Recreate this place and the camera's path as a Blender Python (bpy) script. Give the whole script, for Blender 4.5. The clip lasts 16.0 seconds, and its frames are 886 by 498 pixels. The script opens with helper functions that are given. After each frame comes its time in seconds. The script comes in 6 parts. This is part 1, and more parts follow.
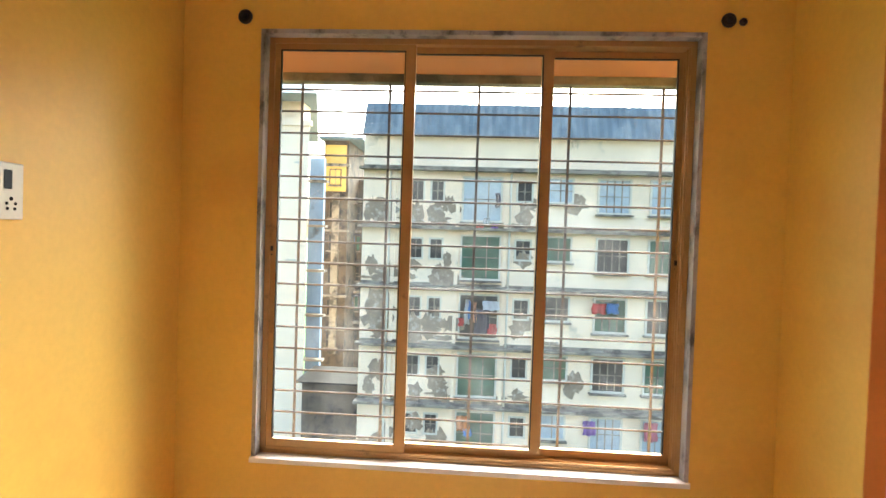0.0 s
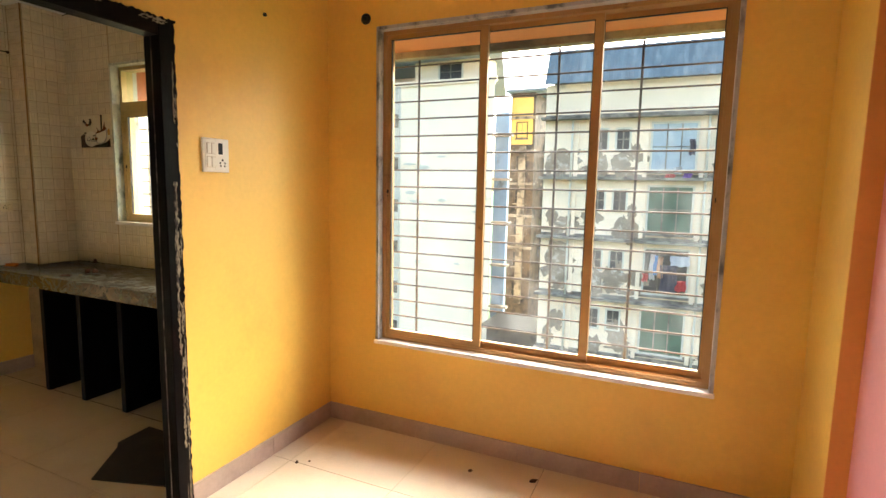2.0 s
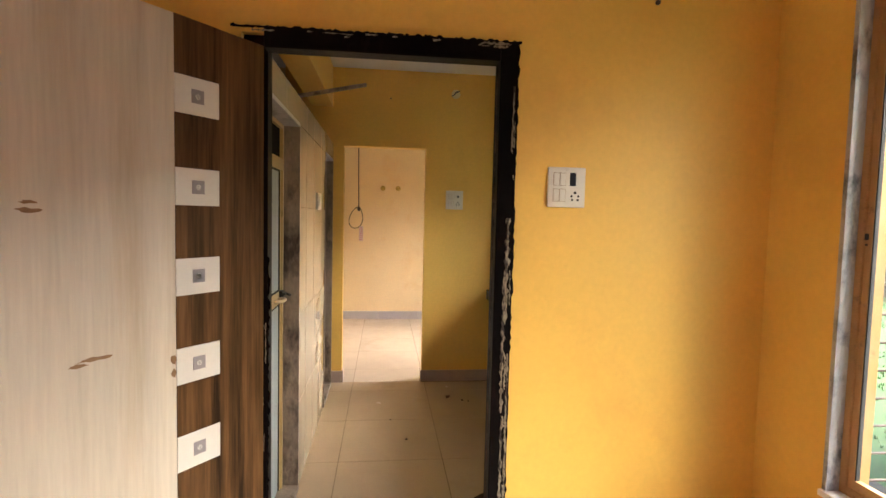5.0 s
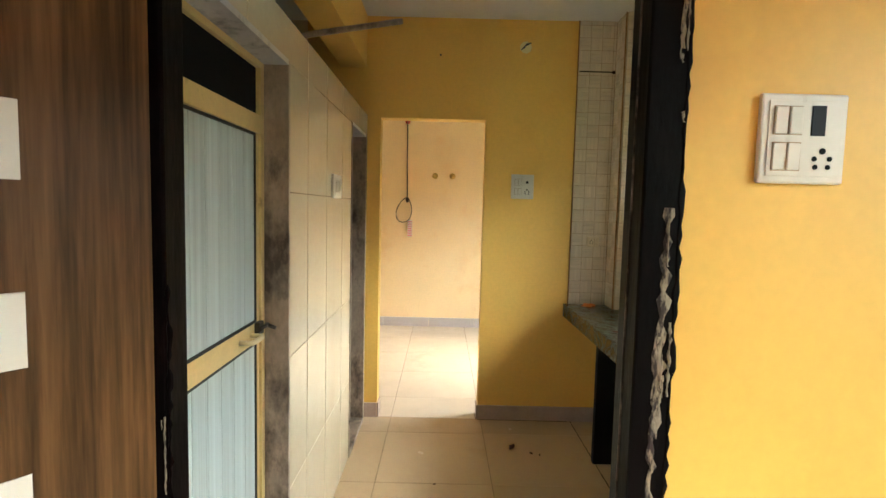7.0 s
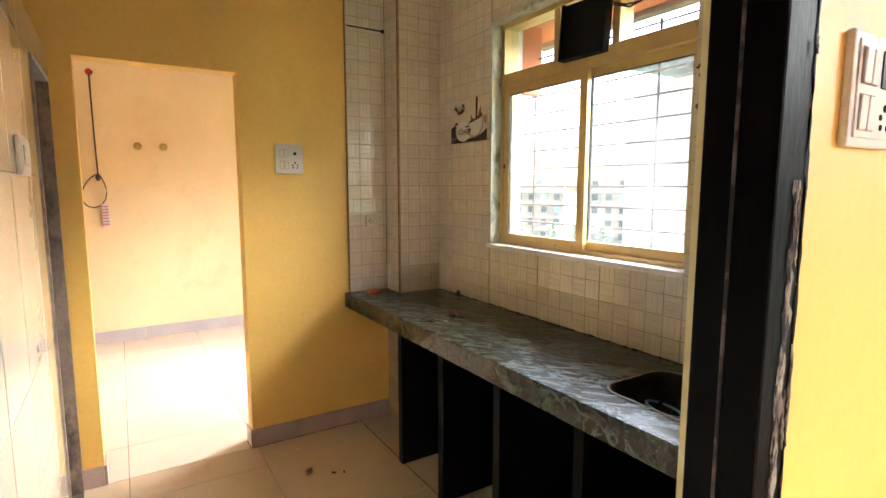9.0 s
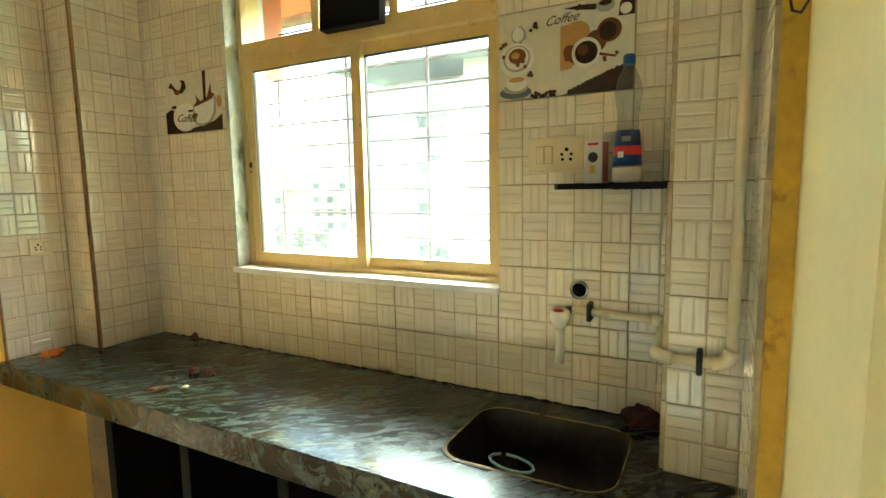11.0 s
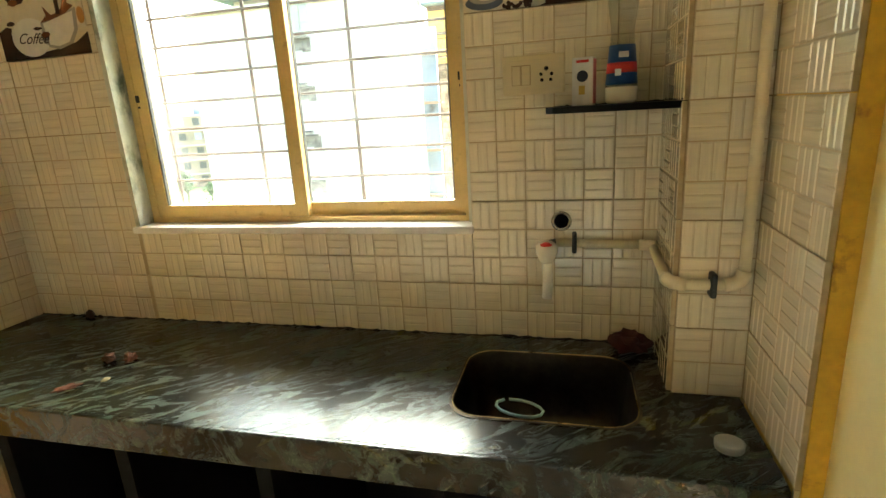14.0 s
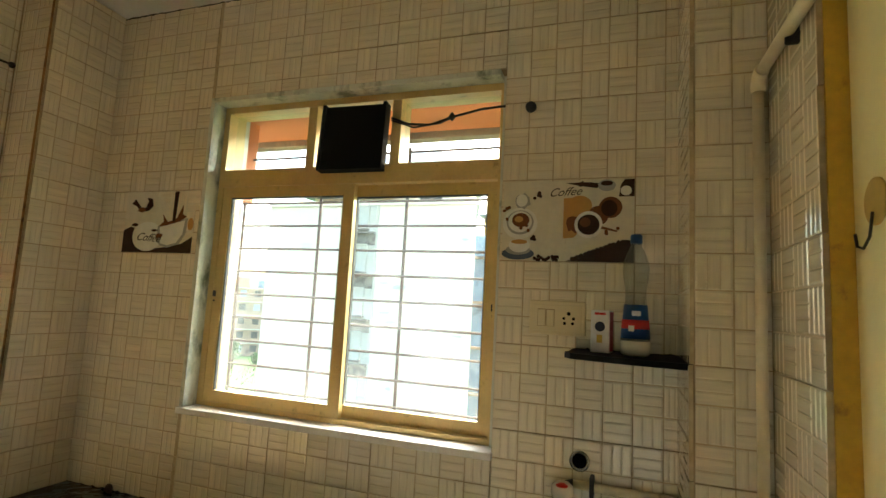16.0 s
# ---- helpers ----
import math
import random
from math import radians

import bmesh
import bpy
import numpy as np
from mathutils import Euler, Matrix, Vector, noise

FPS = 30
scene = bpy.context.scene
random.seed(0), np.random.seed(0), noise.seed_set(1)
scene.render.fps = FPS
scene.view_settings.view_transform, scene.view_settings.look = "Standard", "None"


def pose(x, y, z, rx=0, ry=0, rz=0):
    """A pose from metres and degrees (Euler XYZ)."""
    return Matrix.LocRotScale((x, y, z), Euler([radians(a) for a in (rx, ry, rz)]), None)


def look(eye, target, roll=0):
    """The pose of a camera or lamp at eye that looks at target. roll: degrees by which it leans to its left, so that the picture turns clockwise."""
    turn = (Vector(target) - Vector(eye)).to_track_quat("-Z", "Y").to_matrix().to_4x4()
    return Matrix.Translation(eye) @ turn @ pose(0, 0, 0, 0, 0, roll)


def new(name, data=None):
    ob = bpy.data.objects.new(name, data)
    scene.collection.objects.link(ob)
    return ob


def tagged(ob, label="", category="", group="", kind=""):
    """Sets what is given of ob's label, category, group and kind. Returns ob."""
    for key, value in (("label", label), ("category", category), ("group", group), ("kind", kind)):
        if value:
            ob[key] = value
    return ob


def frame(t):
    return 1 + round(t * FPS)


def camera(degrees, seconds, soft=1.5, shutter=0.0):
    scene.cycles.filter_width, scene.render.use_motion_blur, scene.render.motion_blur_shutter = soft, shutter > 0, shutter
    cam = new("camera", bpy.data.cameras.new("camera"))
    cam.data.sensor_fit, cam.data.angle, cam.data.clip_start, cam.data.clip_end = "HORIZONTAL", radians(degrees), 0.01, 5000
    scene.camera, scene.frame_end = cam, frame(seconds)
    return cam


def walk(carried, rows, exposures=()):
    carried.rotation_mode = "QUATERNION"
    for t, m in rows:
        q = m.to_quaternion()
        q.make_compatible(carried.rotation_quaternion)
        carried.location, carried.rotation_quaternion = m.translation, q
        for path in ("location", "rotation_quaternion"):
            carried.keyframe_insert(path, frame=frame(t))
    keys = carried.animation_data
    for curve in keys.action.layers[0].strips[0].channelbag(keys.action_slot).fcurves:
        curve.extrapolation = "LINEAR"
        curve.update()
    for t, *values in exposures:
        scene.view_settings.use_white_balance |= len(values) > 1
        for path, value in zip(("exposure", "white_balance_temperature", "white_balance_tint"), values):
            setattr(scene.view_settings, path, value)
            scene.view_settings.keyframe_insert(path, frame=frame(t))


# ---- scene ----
cam = camera(81.2, 16.0)
PATH = [
    (0, (0.008, 0.553, 1.496), (-0.114, 2.549, 1.452), 1.9),
    (0.5, (0.284, 0.37, 1.482), (-0.034, 2.344, 1.409), 2.1),
    (1, (0.441, 0.186, 1.467), (-0.026, 2.126, 1.335), 2.1),
    (1.5, (0.536, 0.045, 1.47), (-0.052, 1.946, 1.271), 1.3),
    (2, (0.692, 0.091, 1.464), (-0.128, 1.899, 1.222), 1.1),
    (2.5, (0.847, 0.253, 1.445), (-0.273, 1.893, 1.21), 0.8),
    (3, (0.849, 0.433, 1.444), (-0.567, 1.835, 1.265), 1.1),
    (3.5, (0.868, 0.619, 1.464), (-0.849, 1.636, 1.335), 2.2),
    (4, (0.918, 0.861, 1.478), (-0.983, 1.467, 1.34), 1.9),
    (4.5, (0.84, 1.015, 1.464), (-1.119, 1.389, 1.319), 1.8),
    (4.7, (0.779, 1.071, 1.46), (-1.192, 1.383, 1.324), 1.6),
    (6.8, (-0.219, 1.237, 1.462), (-2.215, 1.209, 1.33), 1.3),
    (7, (-0.336, 1.209, 1.45), (-2.33, 1.214, 1.293), 1.4),
    (7.5, (-0.58, 1.14, 1.46), (-2.558, 1.362, 1.268), 1.4),
    (8, (-0.734, 0.998, 1.467), (-2.619, 1.628, 1.251), 0.5),
    (8.5, (-0.797, 0.906, 1.465), (-2.557, 1.822, 1.213), -0.2),
    (9, (-0.914, 0.927, 1.452), (-2.598, 1.979, 1.215), 0.0),
    (9.5, (-1.076, 1.009, 1.43), (-2.611, 2.278, 1.244), -0.5),
    (10, (-1.244, 1.045, 1.458), (-2.481, 2.602, 1.239), -1.5),
    (10.2, (-1.298, 1.063, 1.456), (-2.395, 2.718, 1.22), -1.8),
    (12.3, (-1.524, 1.265, 1.469), (-2.303, 3.092, 1.23), -0.9),
    (12.5, (-1.561, 1.262, 1.479), (-2.237, 3.128, 1.232), -1.4),
    (13, (-1.641, 1.244, 1.489), (-2.101, 3.159, 1.143), -2.7),
    (13.5, (-1.703, 1.224, 1.483), (-2.111, 3.099, 0.921), -3.7),
    (14, (-1.715, 1.21, 1.47), (-2.203, 3.079, 0.953), -3.4),
    (14.5, (-1.71, 1.207, 1.512), (-2.27, 3.119, 1.34), -1.5),
    (15, (-1.706, 1.191, 1.54), (-2.266, 3.108, 1.646), 0.5),
    (15.5, (-1.72, 1.172, 1.547), (-2.313, 3.073, 1.738), 2.1),
    (16, (-1.643, 1.111, 1.556), (-2.302, 2.986, 1.779), 3.1),
]
walk(cam, [(t, look(eye, target, roll)) for t, eye, target, roll in PATH],
     [(0, 2.84, 6250, 10), (2, 2.98, 6600, 12), (3, 2.80, 6350, 17), (4.7, 2.72, 6300, 16), (7, 3.08, 5750, 1), (7.5, 3.5, 5700, 3), (8, 3.75, 5600, 9), (8.5, 3.7, 5700, 15), (9, 3.6, 5800, 15), (9.5, 3.85, 6000, 8),
      (10, 4.08, 5850, -12), (12.5, 3.87, 6250, -11), (13.5, 3.65, 6600, -2), (14.5, 3.65, 6500, 1), (15, 3.32, 6300, 3), (16, 3.15, 6200, 1)])

# ---- world and sun ----
world = bpy.data.worlds.new("sky_world")
scene.world = world
world.use_nodes = True
wn, wl = world.node_tree.nodes, world.node_tree.links
sky = wn.new("ShaderNodeTexSky")
sky.sky_type = "NISHITA"
sky.sun_disc = False
sky.sun_elevation, sky.sun_rotation = radians(40), radians(12)
sky.air_density, sky.dust_density, sky.ozone_density = 1.3, 5.0, 1.0
wl.new(sky.outputs["Color"], wn["Background"].inputs["Color"])
wn["Background"].inputs["Strength"].default_value = 0.15
sun_data = bpy.data.lights.new("sun", "SUN")
sun_data.energy, sun_data.angle, sun_data.color = 4.0, radians(80), (1.0, 0.95, 0.86)
sun = new("sun", sun_data)
sun.matrix_world = look((3.2, 15, 12.9), (0, 0, 0))


# ---- materials ----
def material(name, colour, rough=0.6, metal=0.0, vary=0.12, scale=6.0, grain=60.0, bump=0.15, dist=0.002, stretch=(1, 1, 1),
             second=None, patch=(0.5, 0.62), patch_scale=3.0, spec=0.5, rand=0.0, coat=0.0, island=False):
    """A procedural surface: colour varied at two scales, an optional second colour in patches, grain and bump."""
    m = bpy.data.materials.new(name)
    m.use_nodes = True
    n, l = m.node_tree.nodes, m.node_tree.links
    b = n["Principled BSDF"]
    b.inputs["Metallic"].default_value = metal
    b.inputs["Specular IOR Level"].default_value = spec
    b.inputs["Coat Weight"].default_value = coat
    co = n.new("ShaderNodeTexCoord")
    mp = n.new("ShaderNodeMapping")
    mp.inputs["Scale"].default_value = stretch
    l.new(co.outputs["Object"], mp.inputs["Vector"])
    vec = mp.outputs["Vector"]
    oi = n.new("ShaderNodeObjectInfo")
    if rand:
        add = n.new("ShaderNodeVectorMath")
        add.operation = "MULTIPLY_ADD"
        comb = n.new("ShaderNodeCombineXYZ")
        for k in range(3):
            l.new(oi.outputs["Random"], comb.inputs[k])
        l.new(comb.outputs[0], add.inputs[0])
        add.inputs[1].default_value = (37, 51, 23)
        l.new(vec, add.inputs[2])
        vec = add.outputs[0]

    def noise_tex(s, detail, rough_n=0.55):
        t = n.new("ShaderNodeTexNoise")
        t.inputs["Scale"].default_value, t.inputs["Detail"].default_value, t.inputs["Roughness"].default_value = s, detail, rough_n
        l.new(vec, t.inputs["Vector"])
        return t.outputs["Fac"]

    big, fine = noise_tex(scale, 4), noise_tex(grain, 5)
    base = n.new("ShaderNodeMix")
    base.data_type = "RGBA"
    base.inputs["A"].default_value = (*[c * (1 - vary) for c in colour], 1)
    base.inputs["B"].default_value = (*[min(1, c * (1 + vary)) for c in colour], 1)
    avg = n.new("ShaderNodeMath")
    avg.operation = "MULTIPLY_ADD"
    l.new(fine, avg.inputs[0])
    avg.inputs[1].default_value = 0.4
    sc = n.new("ShaderNodeMath")
    sc.operation = "MULTIPLY"
    l.new(big, sc.inputs[0])
    sc.inputs[1].default_value = 0.6
    l.new(sc.outputs[0], avg.inputs[2])
    ramp = n.new("ShaderNodeMapRange")
    ramp.inputs["From Min"].default_value, ramp.inputs["From Max"].default_value = 0.32, 0.68
    l.new(avg.outputs[0], ramp.inputs["Value"])
    l.new(ramp.outputs[0], base.inputs["Factor"])
    out = base.outputs["Result"]
    if rand or island:
        rr = n.new("ShaderNodeMapRange")
        rr.inputs["To Min"].default_value, rr.inputs["To Max"].default_value = 1 - (rand or 0.2), 1 + (rand or 0.2)
        if island:
            geo = n.new("ShaderNodeNewGeometry")
            l.new(geo.outputs["Random Per Island"], rr.inputs["Value"])
        else:
            l.new(oi.outputs["Random"], rr.inputs["Value"])
        vm = n.new("ShaderNodeVectorMath")
        vm.operation = "SCALE"
        l.new(out, vm.inputs[0])
        l.new(rr.outputs[0], vm.inputs["Scale"])
        out = vm.outputs[0]
    if second:
        pn = noise_tex(patch_scale, 6, 0.65)
        pr = n.new("ShaderNodeMapRange")
        pr.inputs["From Min"].default_value, pr.inputs["From Max"].default_value = patch
        l.new(pn, pr.inputs["Value"])
        mx = n.new("ShaderNodeMix")
        mx.data_type = "RGBA"
        l.new(pr.outputs[0], mx.inputs["Factor"])
        l.new(out, mx.inputs["A"])
        mx.inputs["B"].default_value = (*second, 1)
        out = mx.outputs["Result"]
    l.new(out, b.inputs["Base Color"])
    rg = n.new("ShaderNodeMapRange")
    rg.inputs["To Min"].default_value, rg.inputs["To Max"].default_value = max(0.02, rough - 0.08), min(1, rough + 0.08)
    l.new(big, rg.inputs["Value"])
    l.new(rg.outputs[0], b.inputs["Roughness"])
    if bump:
        bp = n.new("ShaderNodeBump")
        bp.inputs["Strength"].default_value, bp.inputs["Distance"].default_value = bump, dist
        l.new(avg.outputs[0], bp.inputs["Height"])
        l.new(bp.outputs[0], b.inputs["Normal"])
    return m


def glass_material(name, tint=(0.93, 0.97, 0.96), rough=0.0, dirt=0.03, film=0.004):
    """Thin pane: clear with a mirror-like share that grows at grazing angles, and a film of dust."""
    m = bpy.data.materials.new(name)
    m.use_nodes = True
    n, l = m.node_tree.nodes, m.node_tree.links
    n.remove(n["Principled BSDF"])
    tr, gl, df, lw = (n.new("ShaderNodeBsdfTransparent"), n.new("ShaderNodeBsdfGlossy"), n.new("ShaderNodeBsdfTranslucent"), n.new("ShaderNodeLayerWeight"))
    tr.inputs["Color"].default_value = (*tint, 1)
    gl.inputs["Roughness"].default_value = rough
    df.inputs["Color"].default_value = (0.75, 0.78, 0.78, 1)
    fr = n.new("ShaderNodeMath")
    fr.operation, fr.inputs[1].default_value = "POWER", 4.0
    l.new(lw.outputs["Facing"], fr.inputs[0])
    no, mr = n.new("ShaderNodeTexNoise"), n.new("ShaderNodeMapRange")
    no.inputs["Scale"].default_value, no.inputs["Detail"].default_value = 7, 6
    co = n.new("ShaderNodeTexCoord")
    l.new(co.outputs["Object"], no.inputs["Vector"])
    mr.inputs["From Min"].default_value, mr.inputs["From Max"].default_value = 0.4, 0.8
    mr.inputs["To Min"].default_value, mr.inputs["To Max"].default_value = film, dirt
    l.new(no.outputs["Fac"], mr.inputs["Value"])
    a, b = n.new("ShaderNodeMixShader"), n.new("ShaderNodeMixShader")
    l.new(mr.outputs[0], a.inputs[0]), l.new(tr.outputs[0], a.inputs[1]), l.new(df.outputs[0], a.inputs[2])
    l.new(fr.outputs[0], b.inputs[0]), l.new(a.outputs[0], b.inputs[1]), l.new(gl.outputs[0], b.inputs[2])
    l.new(b.outputs[0], n["Material Output"].inputs["Surface"])
    return m


def veined_stone(name):
    """Polished dark green marble: slanting streaks, olive patches and crooked pale veins."""
    m = bpy.data.materials.new(name)
    m.use_nodes = True
    n, l = m.node_tree.nodes, m.node_tree.links
    b = n["Principled BSDF"]
    co, mp = n.new("ShaderNodeTexCoord"), n.new("ShaderNodeMapping")
    mp.vector_type = "TEXTURE"
    mp.inputs["Rotation"].default_value = (0, 0, radians(38))
    mp.inputs["Scale"].default_value = (1.0, 0.36, 0.5)
    l.new(co.outputs["Object"], mp.inputs["Vector"])

    def cloud(scale, detail, distortion, rough):
        t = n.new("ShaderNodeTexNoise")
        t.inputs["Scale"].default_value, t.inputs["Detail"].default_value = scale, detail
        t.inputs["Distortion"].default_value, t.inputs["Roughness"].default_value = distortion, rough
        l.new(mp.outputs["Vector"], t.inputs["Vector"])
        return t.outputs["Fac"]

    def span(value, a, c, lo=0.0, hi=1.0):
        r = n.new("ShaderNodeMapRange")
        r.inputs["From Min"].default_value, r.inputs["From Max"].default_value = a, c
        r.inputs["To Min"].default_value, r.inputs["To Max"].default_value = lo, hi
        l.new(value, r.inputs["Value"])
        return r.outputs[0]

    def blend(fac, a, colour):
        x = n.new("ShaderNodeMix")
        x.data_type = "RGBA"
        l.new(fac, x.inputs["Factor"])
        l.new(a, x.inputs["A"])
        x.inputs["B"].default_value = (*colour, 1)
        return x.outputs["Result"]

    big, mid, fine = cloud(3.2, 9, 1.0, 0.66), cloud(7.5, 9, 1.8, 0.72), cloud(13, 7, 2.2, 0.62)
    ramp = n.new("ShaderNodeValToRGB")
    stops = ((0.42, (0.0008, 0.0012, 0.0012)), (0.49, (0.003, 0.005, 0.0045)), (0.56, (0.010, 0.020, 0.015)), (0.63, (0.022, 0.050, 0.028)), (0.74, (0.065, 0.105, 0.055)))
    e = ramp.color_ramp.elements
    e[0].position, e[0].color = stops[0][0], (*stops[0][1], 1)
    e[1].position, e[1].color = stops[-1][0], (*stops[-1][1], 1)
    for p, c in stops[1:-1]:
        e.new(p).color = (*c, 1)
    l.new(mid, ramp.inputs["Fac"])
    out = blend(span(big, 0.58, 0.70, 0, 0.7), ramp.outputs["Color"], (0.17, 0.145, 0.022))
    dist = n.new("ShaderNodeMath")
    dist.operation, dist.inputs[1].default_value = "SUBTRACT", 0.5
    l.new(fine, dist.inputs[0])
    ab = n.new("ShaderNodeMath")
    ab.operation = "ABSOLUTE"
    l.new(dist.outputs[0], ab.inputs[0])
    vein = n.new("ShaderNodeMath")
    vein.operation = "MULTIPLY"
    l.new(span(ab.outputs[0], 0.0, 0.012, 0.75, 0.0), vein.inputs[0])
    l.new(span(mid, 0.46, 0.60), vein.inputs[1])
    out = blend(vein.outputs[0], out, (0.24, 0.29, 0.24))
    l.new(out, b.inputs["Base Color"])
    l.new(span(mid, 0.38, 0.62, 0.15, 0.36), b.inputs["Roughness"])
    b.inputs["Specular IOR Level"].default_value = 0.65
    bp = n.new("ShaderNodeBump")
    bp.inputs["Strength"].default_value, bp.inputs["Distance"].default_value = 0.11, 0.003
    l.new(fine, bp.inputs["Height"])
    l.new(bp.outputs[0], b.inputs["Normal"])
    return m


M = {}
M["yellow"] = material("yellow_wall_paint", (0.80, 0.49, 0.09), 0.5, vary=0.07, scale=1.6, grain=45, bump=0.12, dist=0.003, second=(0.68, 0.36, 0.07), patch=(0.54, 0.78), patch_scale=1.3)
M["yellow_kitchen"] = material("warm_yellow_kitchen_paint", (0.86, 0.56, 0.12), 0.5, vary=0.07, scale=1.6, grain=45, bump=0.12, dist=0.003, second=(0.76, 0.46, 0.09), patch=(0.55, 0.80), patch_scale=1.3)
M["edge_yellow"] = material("mustard_edge_paint", (0.60, 0.36, 0.03), 0.5, vary=0.2, scale=8, second=(0.30, 0.15, 0.02), patch=(0.6, 0.7), patch_scale=12)
M["far_yellow"] = material("peach_yellow_wall_paint", (0.86, 0.68, 0.40), 0.5, vary=0.07, scale=1.6, grain=45, bump=0.12, dist=0.003, second=(0.78, 0.52, 0.22), patch=(0.54, 0.78), patch_scale=1.3)
M["pink"] = material("pink_wall_paint", (0.80, 0.34, 0.36), 0.55, vary=0.06, scale=2, grain=45, bump=0.12, dist=0.003)
# darker orange tone that paints shade onto the pier's front
M["orange"] = material("shaded_pier_orange", (0.72, 0.30, 0.06), 0.55, vary=0.06, scale=2, grain=45, bump=0.12, dist=0.003)
M["cream"] = material("cream_wall_paint", (0.90, 0.80, 0.42), 0.55, vary=0.05, scale=2, grain=45, bump=0.1, dist=0.003)
M["ceiling"] = material("white_ceiling_paint", (0.74, 0.73, 0.70), 0.8, vary=0.05, scale=2, second=(0.6, 0.57, 0.5), patch=(0.6, 0.8), patch_scale=1.5)
M["floor"] = material("cream_floor_tile", (0.70, 0.60, 0.48), 0.2, vary=0.06, scale=5, grain=90, bump=0.03, second=(0.56, 0.45, 0.33), patch=(0.60, 0.85), patch_scale=2.2, rand=0.03)
M["floor_kitchen"] = material("worn_beige_kitchen_floor_tile", (0.55, 0.42, 0.28), 0.24, vary=0.05, scale=4, grain=90, bump=0.03, second=(0.44, 0.31, 0.19), patch=(0.58, 0.85), patch_scale=2.0, rand=0.02)
M["skirting_pale"] = material("pale_grey_skirting_tile", (0.50, 0.46, 0.47), 0.35, vary=0.08, scale=8, rand=0.05)
M["grout"] = material("dirty_floor_grout", (0.10, 0.06, 0.035), 0.9, vary=0.3)
M["skirting"] = material("taupe_skirting_tile", (0.42, 0.32, 0.27), 0.35, vary=0.12, scale=8, second=(0.30, 0.22, 0.18), patch=(0.55, 0.8), patch_scale=5, rand=0.06)
M["marble"] = material("mottled_lilac_white_marble", (0.43, 0.42, 0.43), 0.32, vary=0.14, scale=9, second=(0.11, 0.115, 0.125), patch=(0.50, 0.66), patch_scale=11, stretch=(1, 1, 0.6))
M["marble_pale"] = material("mouldy_pale_green_marble", (0.60, 0.60, 0.50), 0.32, vary=0.14, scale=10, second=(0.13, 0.15, 0.10), patch=(0.50, 0.66), patch_scale=10, stretch=(1, 1, 0.5))
M["sill"] = material("white_marble_sill", (0.78, 0.74, 0.70), 0.3, vary=0.08, scale=10, second=(0.55, 0.45, 0.40), patch=(0.58, 0.8), patch_scale=9)
M["brown_alu"] = material("bronze_aluminium", (0.47, 0.275, 0.11), 0.36, metal=0.35, vary=0.10, scale=12, grain=120, bump=0.05, second=(0.20, 0.11, 0.05), patch=(0.62, 0.75), patch_scale=16)
M["gold_alu"] = material("pale_gold_aluminium", (0.66, 0.49, 0.21), 0.36, metal=0.25, vary=0.10, scale=12, grain=120, bump=0.05, second=(0.36, 0.25, 0.10), patch=(0.60, 0.74), patch_scale=18)
M["rubber"] = material("black_rubber_seal", (0.02, 0.02, 0.02), 0.7, vary=0.2)
M["black_paint"] = material("glossy_dark_brown_door_paint", (0.0025, 0.0016, 0.0016), 0.42, vary=0.5, scale=14, grain=60, bump=0.6, dist=0.004, stretch=(1, 1, 0.3), second=(0.013, 0.006, 0.005), patch=(0.55, 0.68), patch_scale=12, spec=0.07)
M["scraped"] = material("scraped_brown_paint_edge", (0.12, 0.085, 0.07), 0.6, vary=0.4, scale=30, second=(0.01, 0.006, 0.005), patch=(0.48, 0.58), patch_scale=12)
M["chip"] = material("chipped_cream_filler", (0.33, 0.275, 0.19), 0.8, vary=0.35, scale=30, bump=0.4, second=(0.025, 0.016, 0.013), patch=(0.45, 0.54), patch_scale=30, stretch=(1, 1, 0.35))
M["laminate"] = material("cream_door_laminate", (0.52, 0.47, 0.38), 0.38, vary=0.16, scale=9, grain=90, bump=0.05, stretch=(1, 1, 0.06), second=(0.40, 0.32, 0.22), patch=(0.52, 0.74), patch_scale=7)
M["wood"] = material("brown_wood_laminate", (0.105, 0.052, 0.019), 0.4, vary=0.6, scale=22, grain=110, bump=0.10, stretch=(1, 1, 0.045), second=(0.016, 0.007, 0.003), patch=(0.47, 0.66), patch_scale=17, spec=0.14)
M["white_lam"] = material("white_square_laminate", (0.62, 0.60, 0.54), 0.35, vary=0.04)
M["grey_lam"] = material("grey_square_laminate", (0.26, 0.24, 0.25), 0.35, vary=0.06)
M["steel"] = material("brushed_steel", (0.55, 0.53, 0.50), 0.25, metal=1.0, vary=0.1, scale=30)
M["dark_metal"] = material("dark_metal", (0.05, 0.045, 0.04), 0.45, metal=0.7, vary=0.2)
M["rod"] = material("rusty_brown_grille_paint", (0.075, 0.05, 0.045), 0.75, metal=0.0, vary=0.25, scale=25)
M["pvc_panel"] = material("grey_blue_pvc_panel", (0.42, 0.47, 0.47), 0.36, vary=0.22, scale=45, grain=120, bump=0.06, stretch=(1, 1, 0.012), rand=0.06)
M["stone_frame"] = material("dirty_grey_brown_stone_frame", (0.30, 0.235, 0.175), 0.42, vary=0.35, scale=9, grain=70, second=(0.055, 0.036, 0.026), patch=(0.50, 0.66), patch_scale=7, bump=0.3, stretch=(1, 1, 0.6))
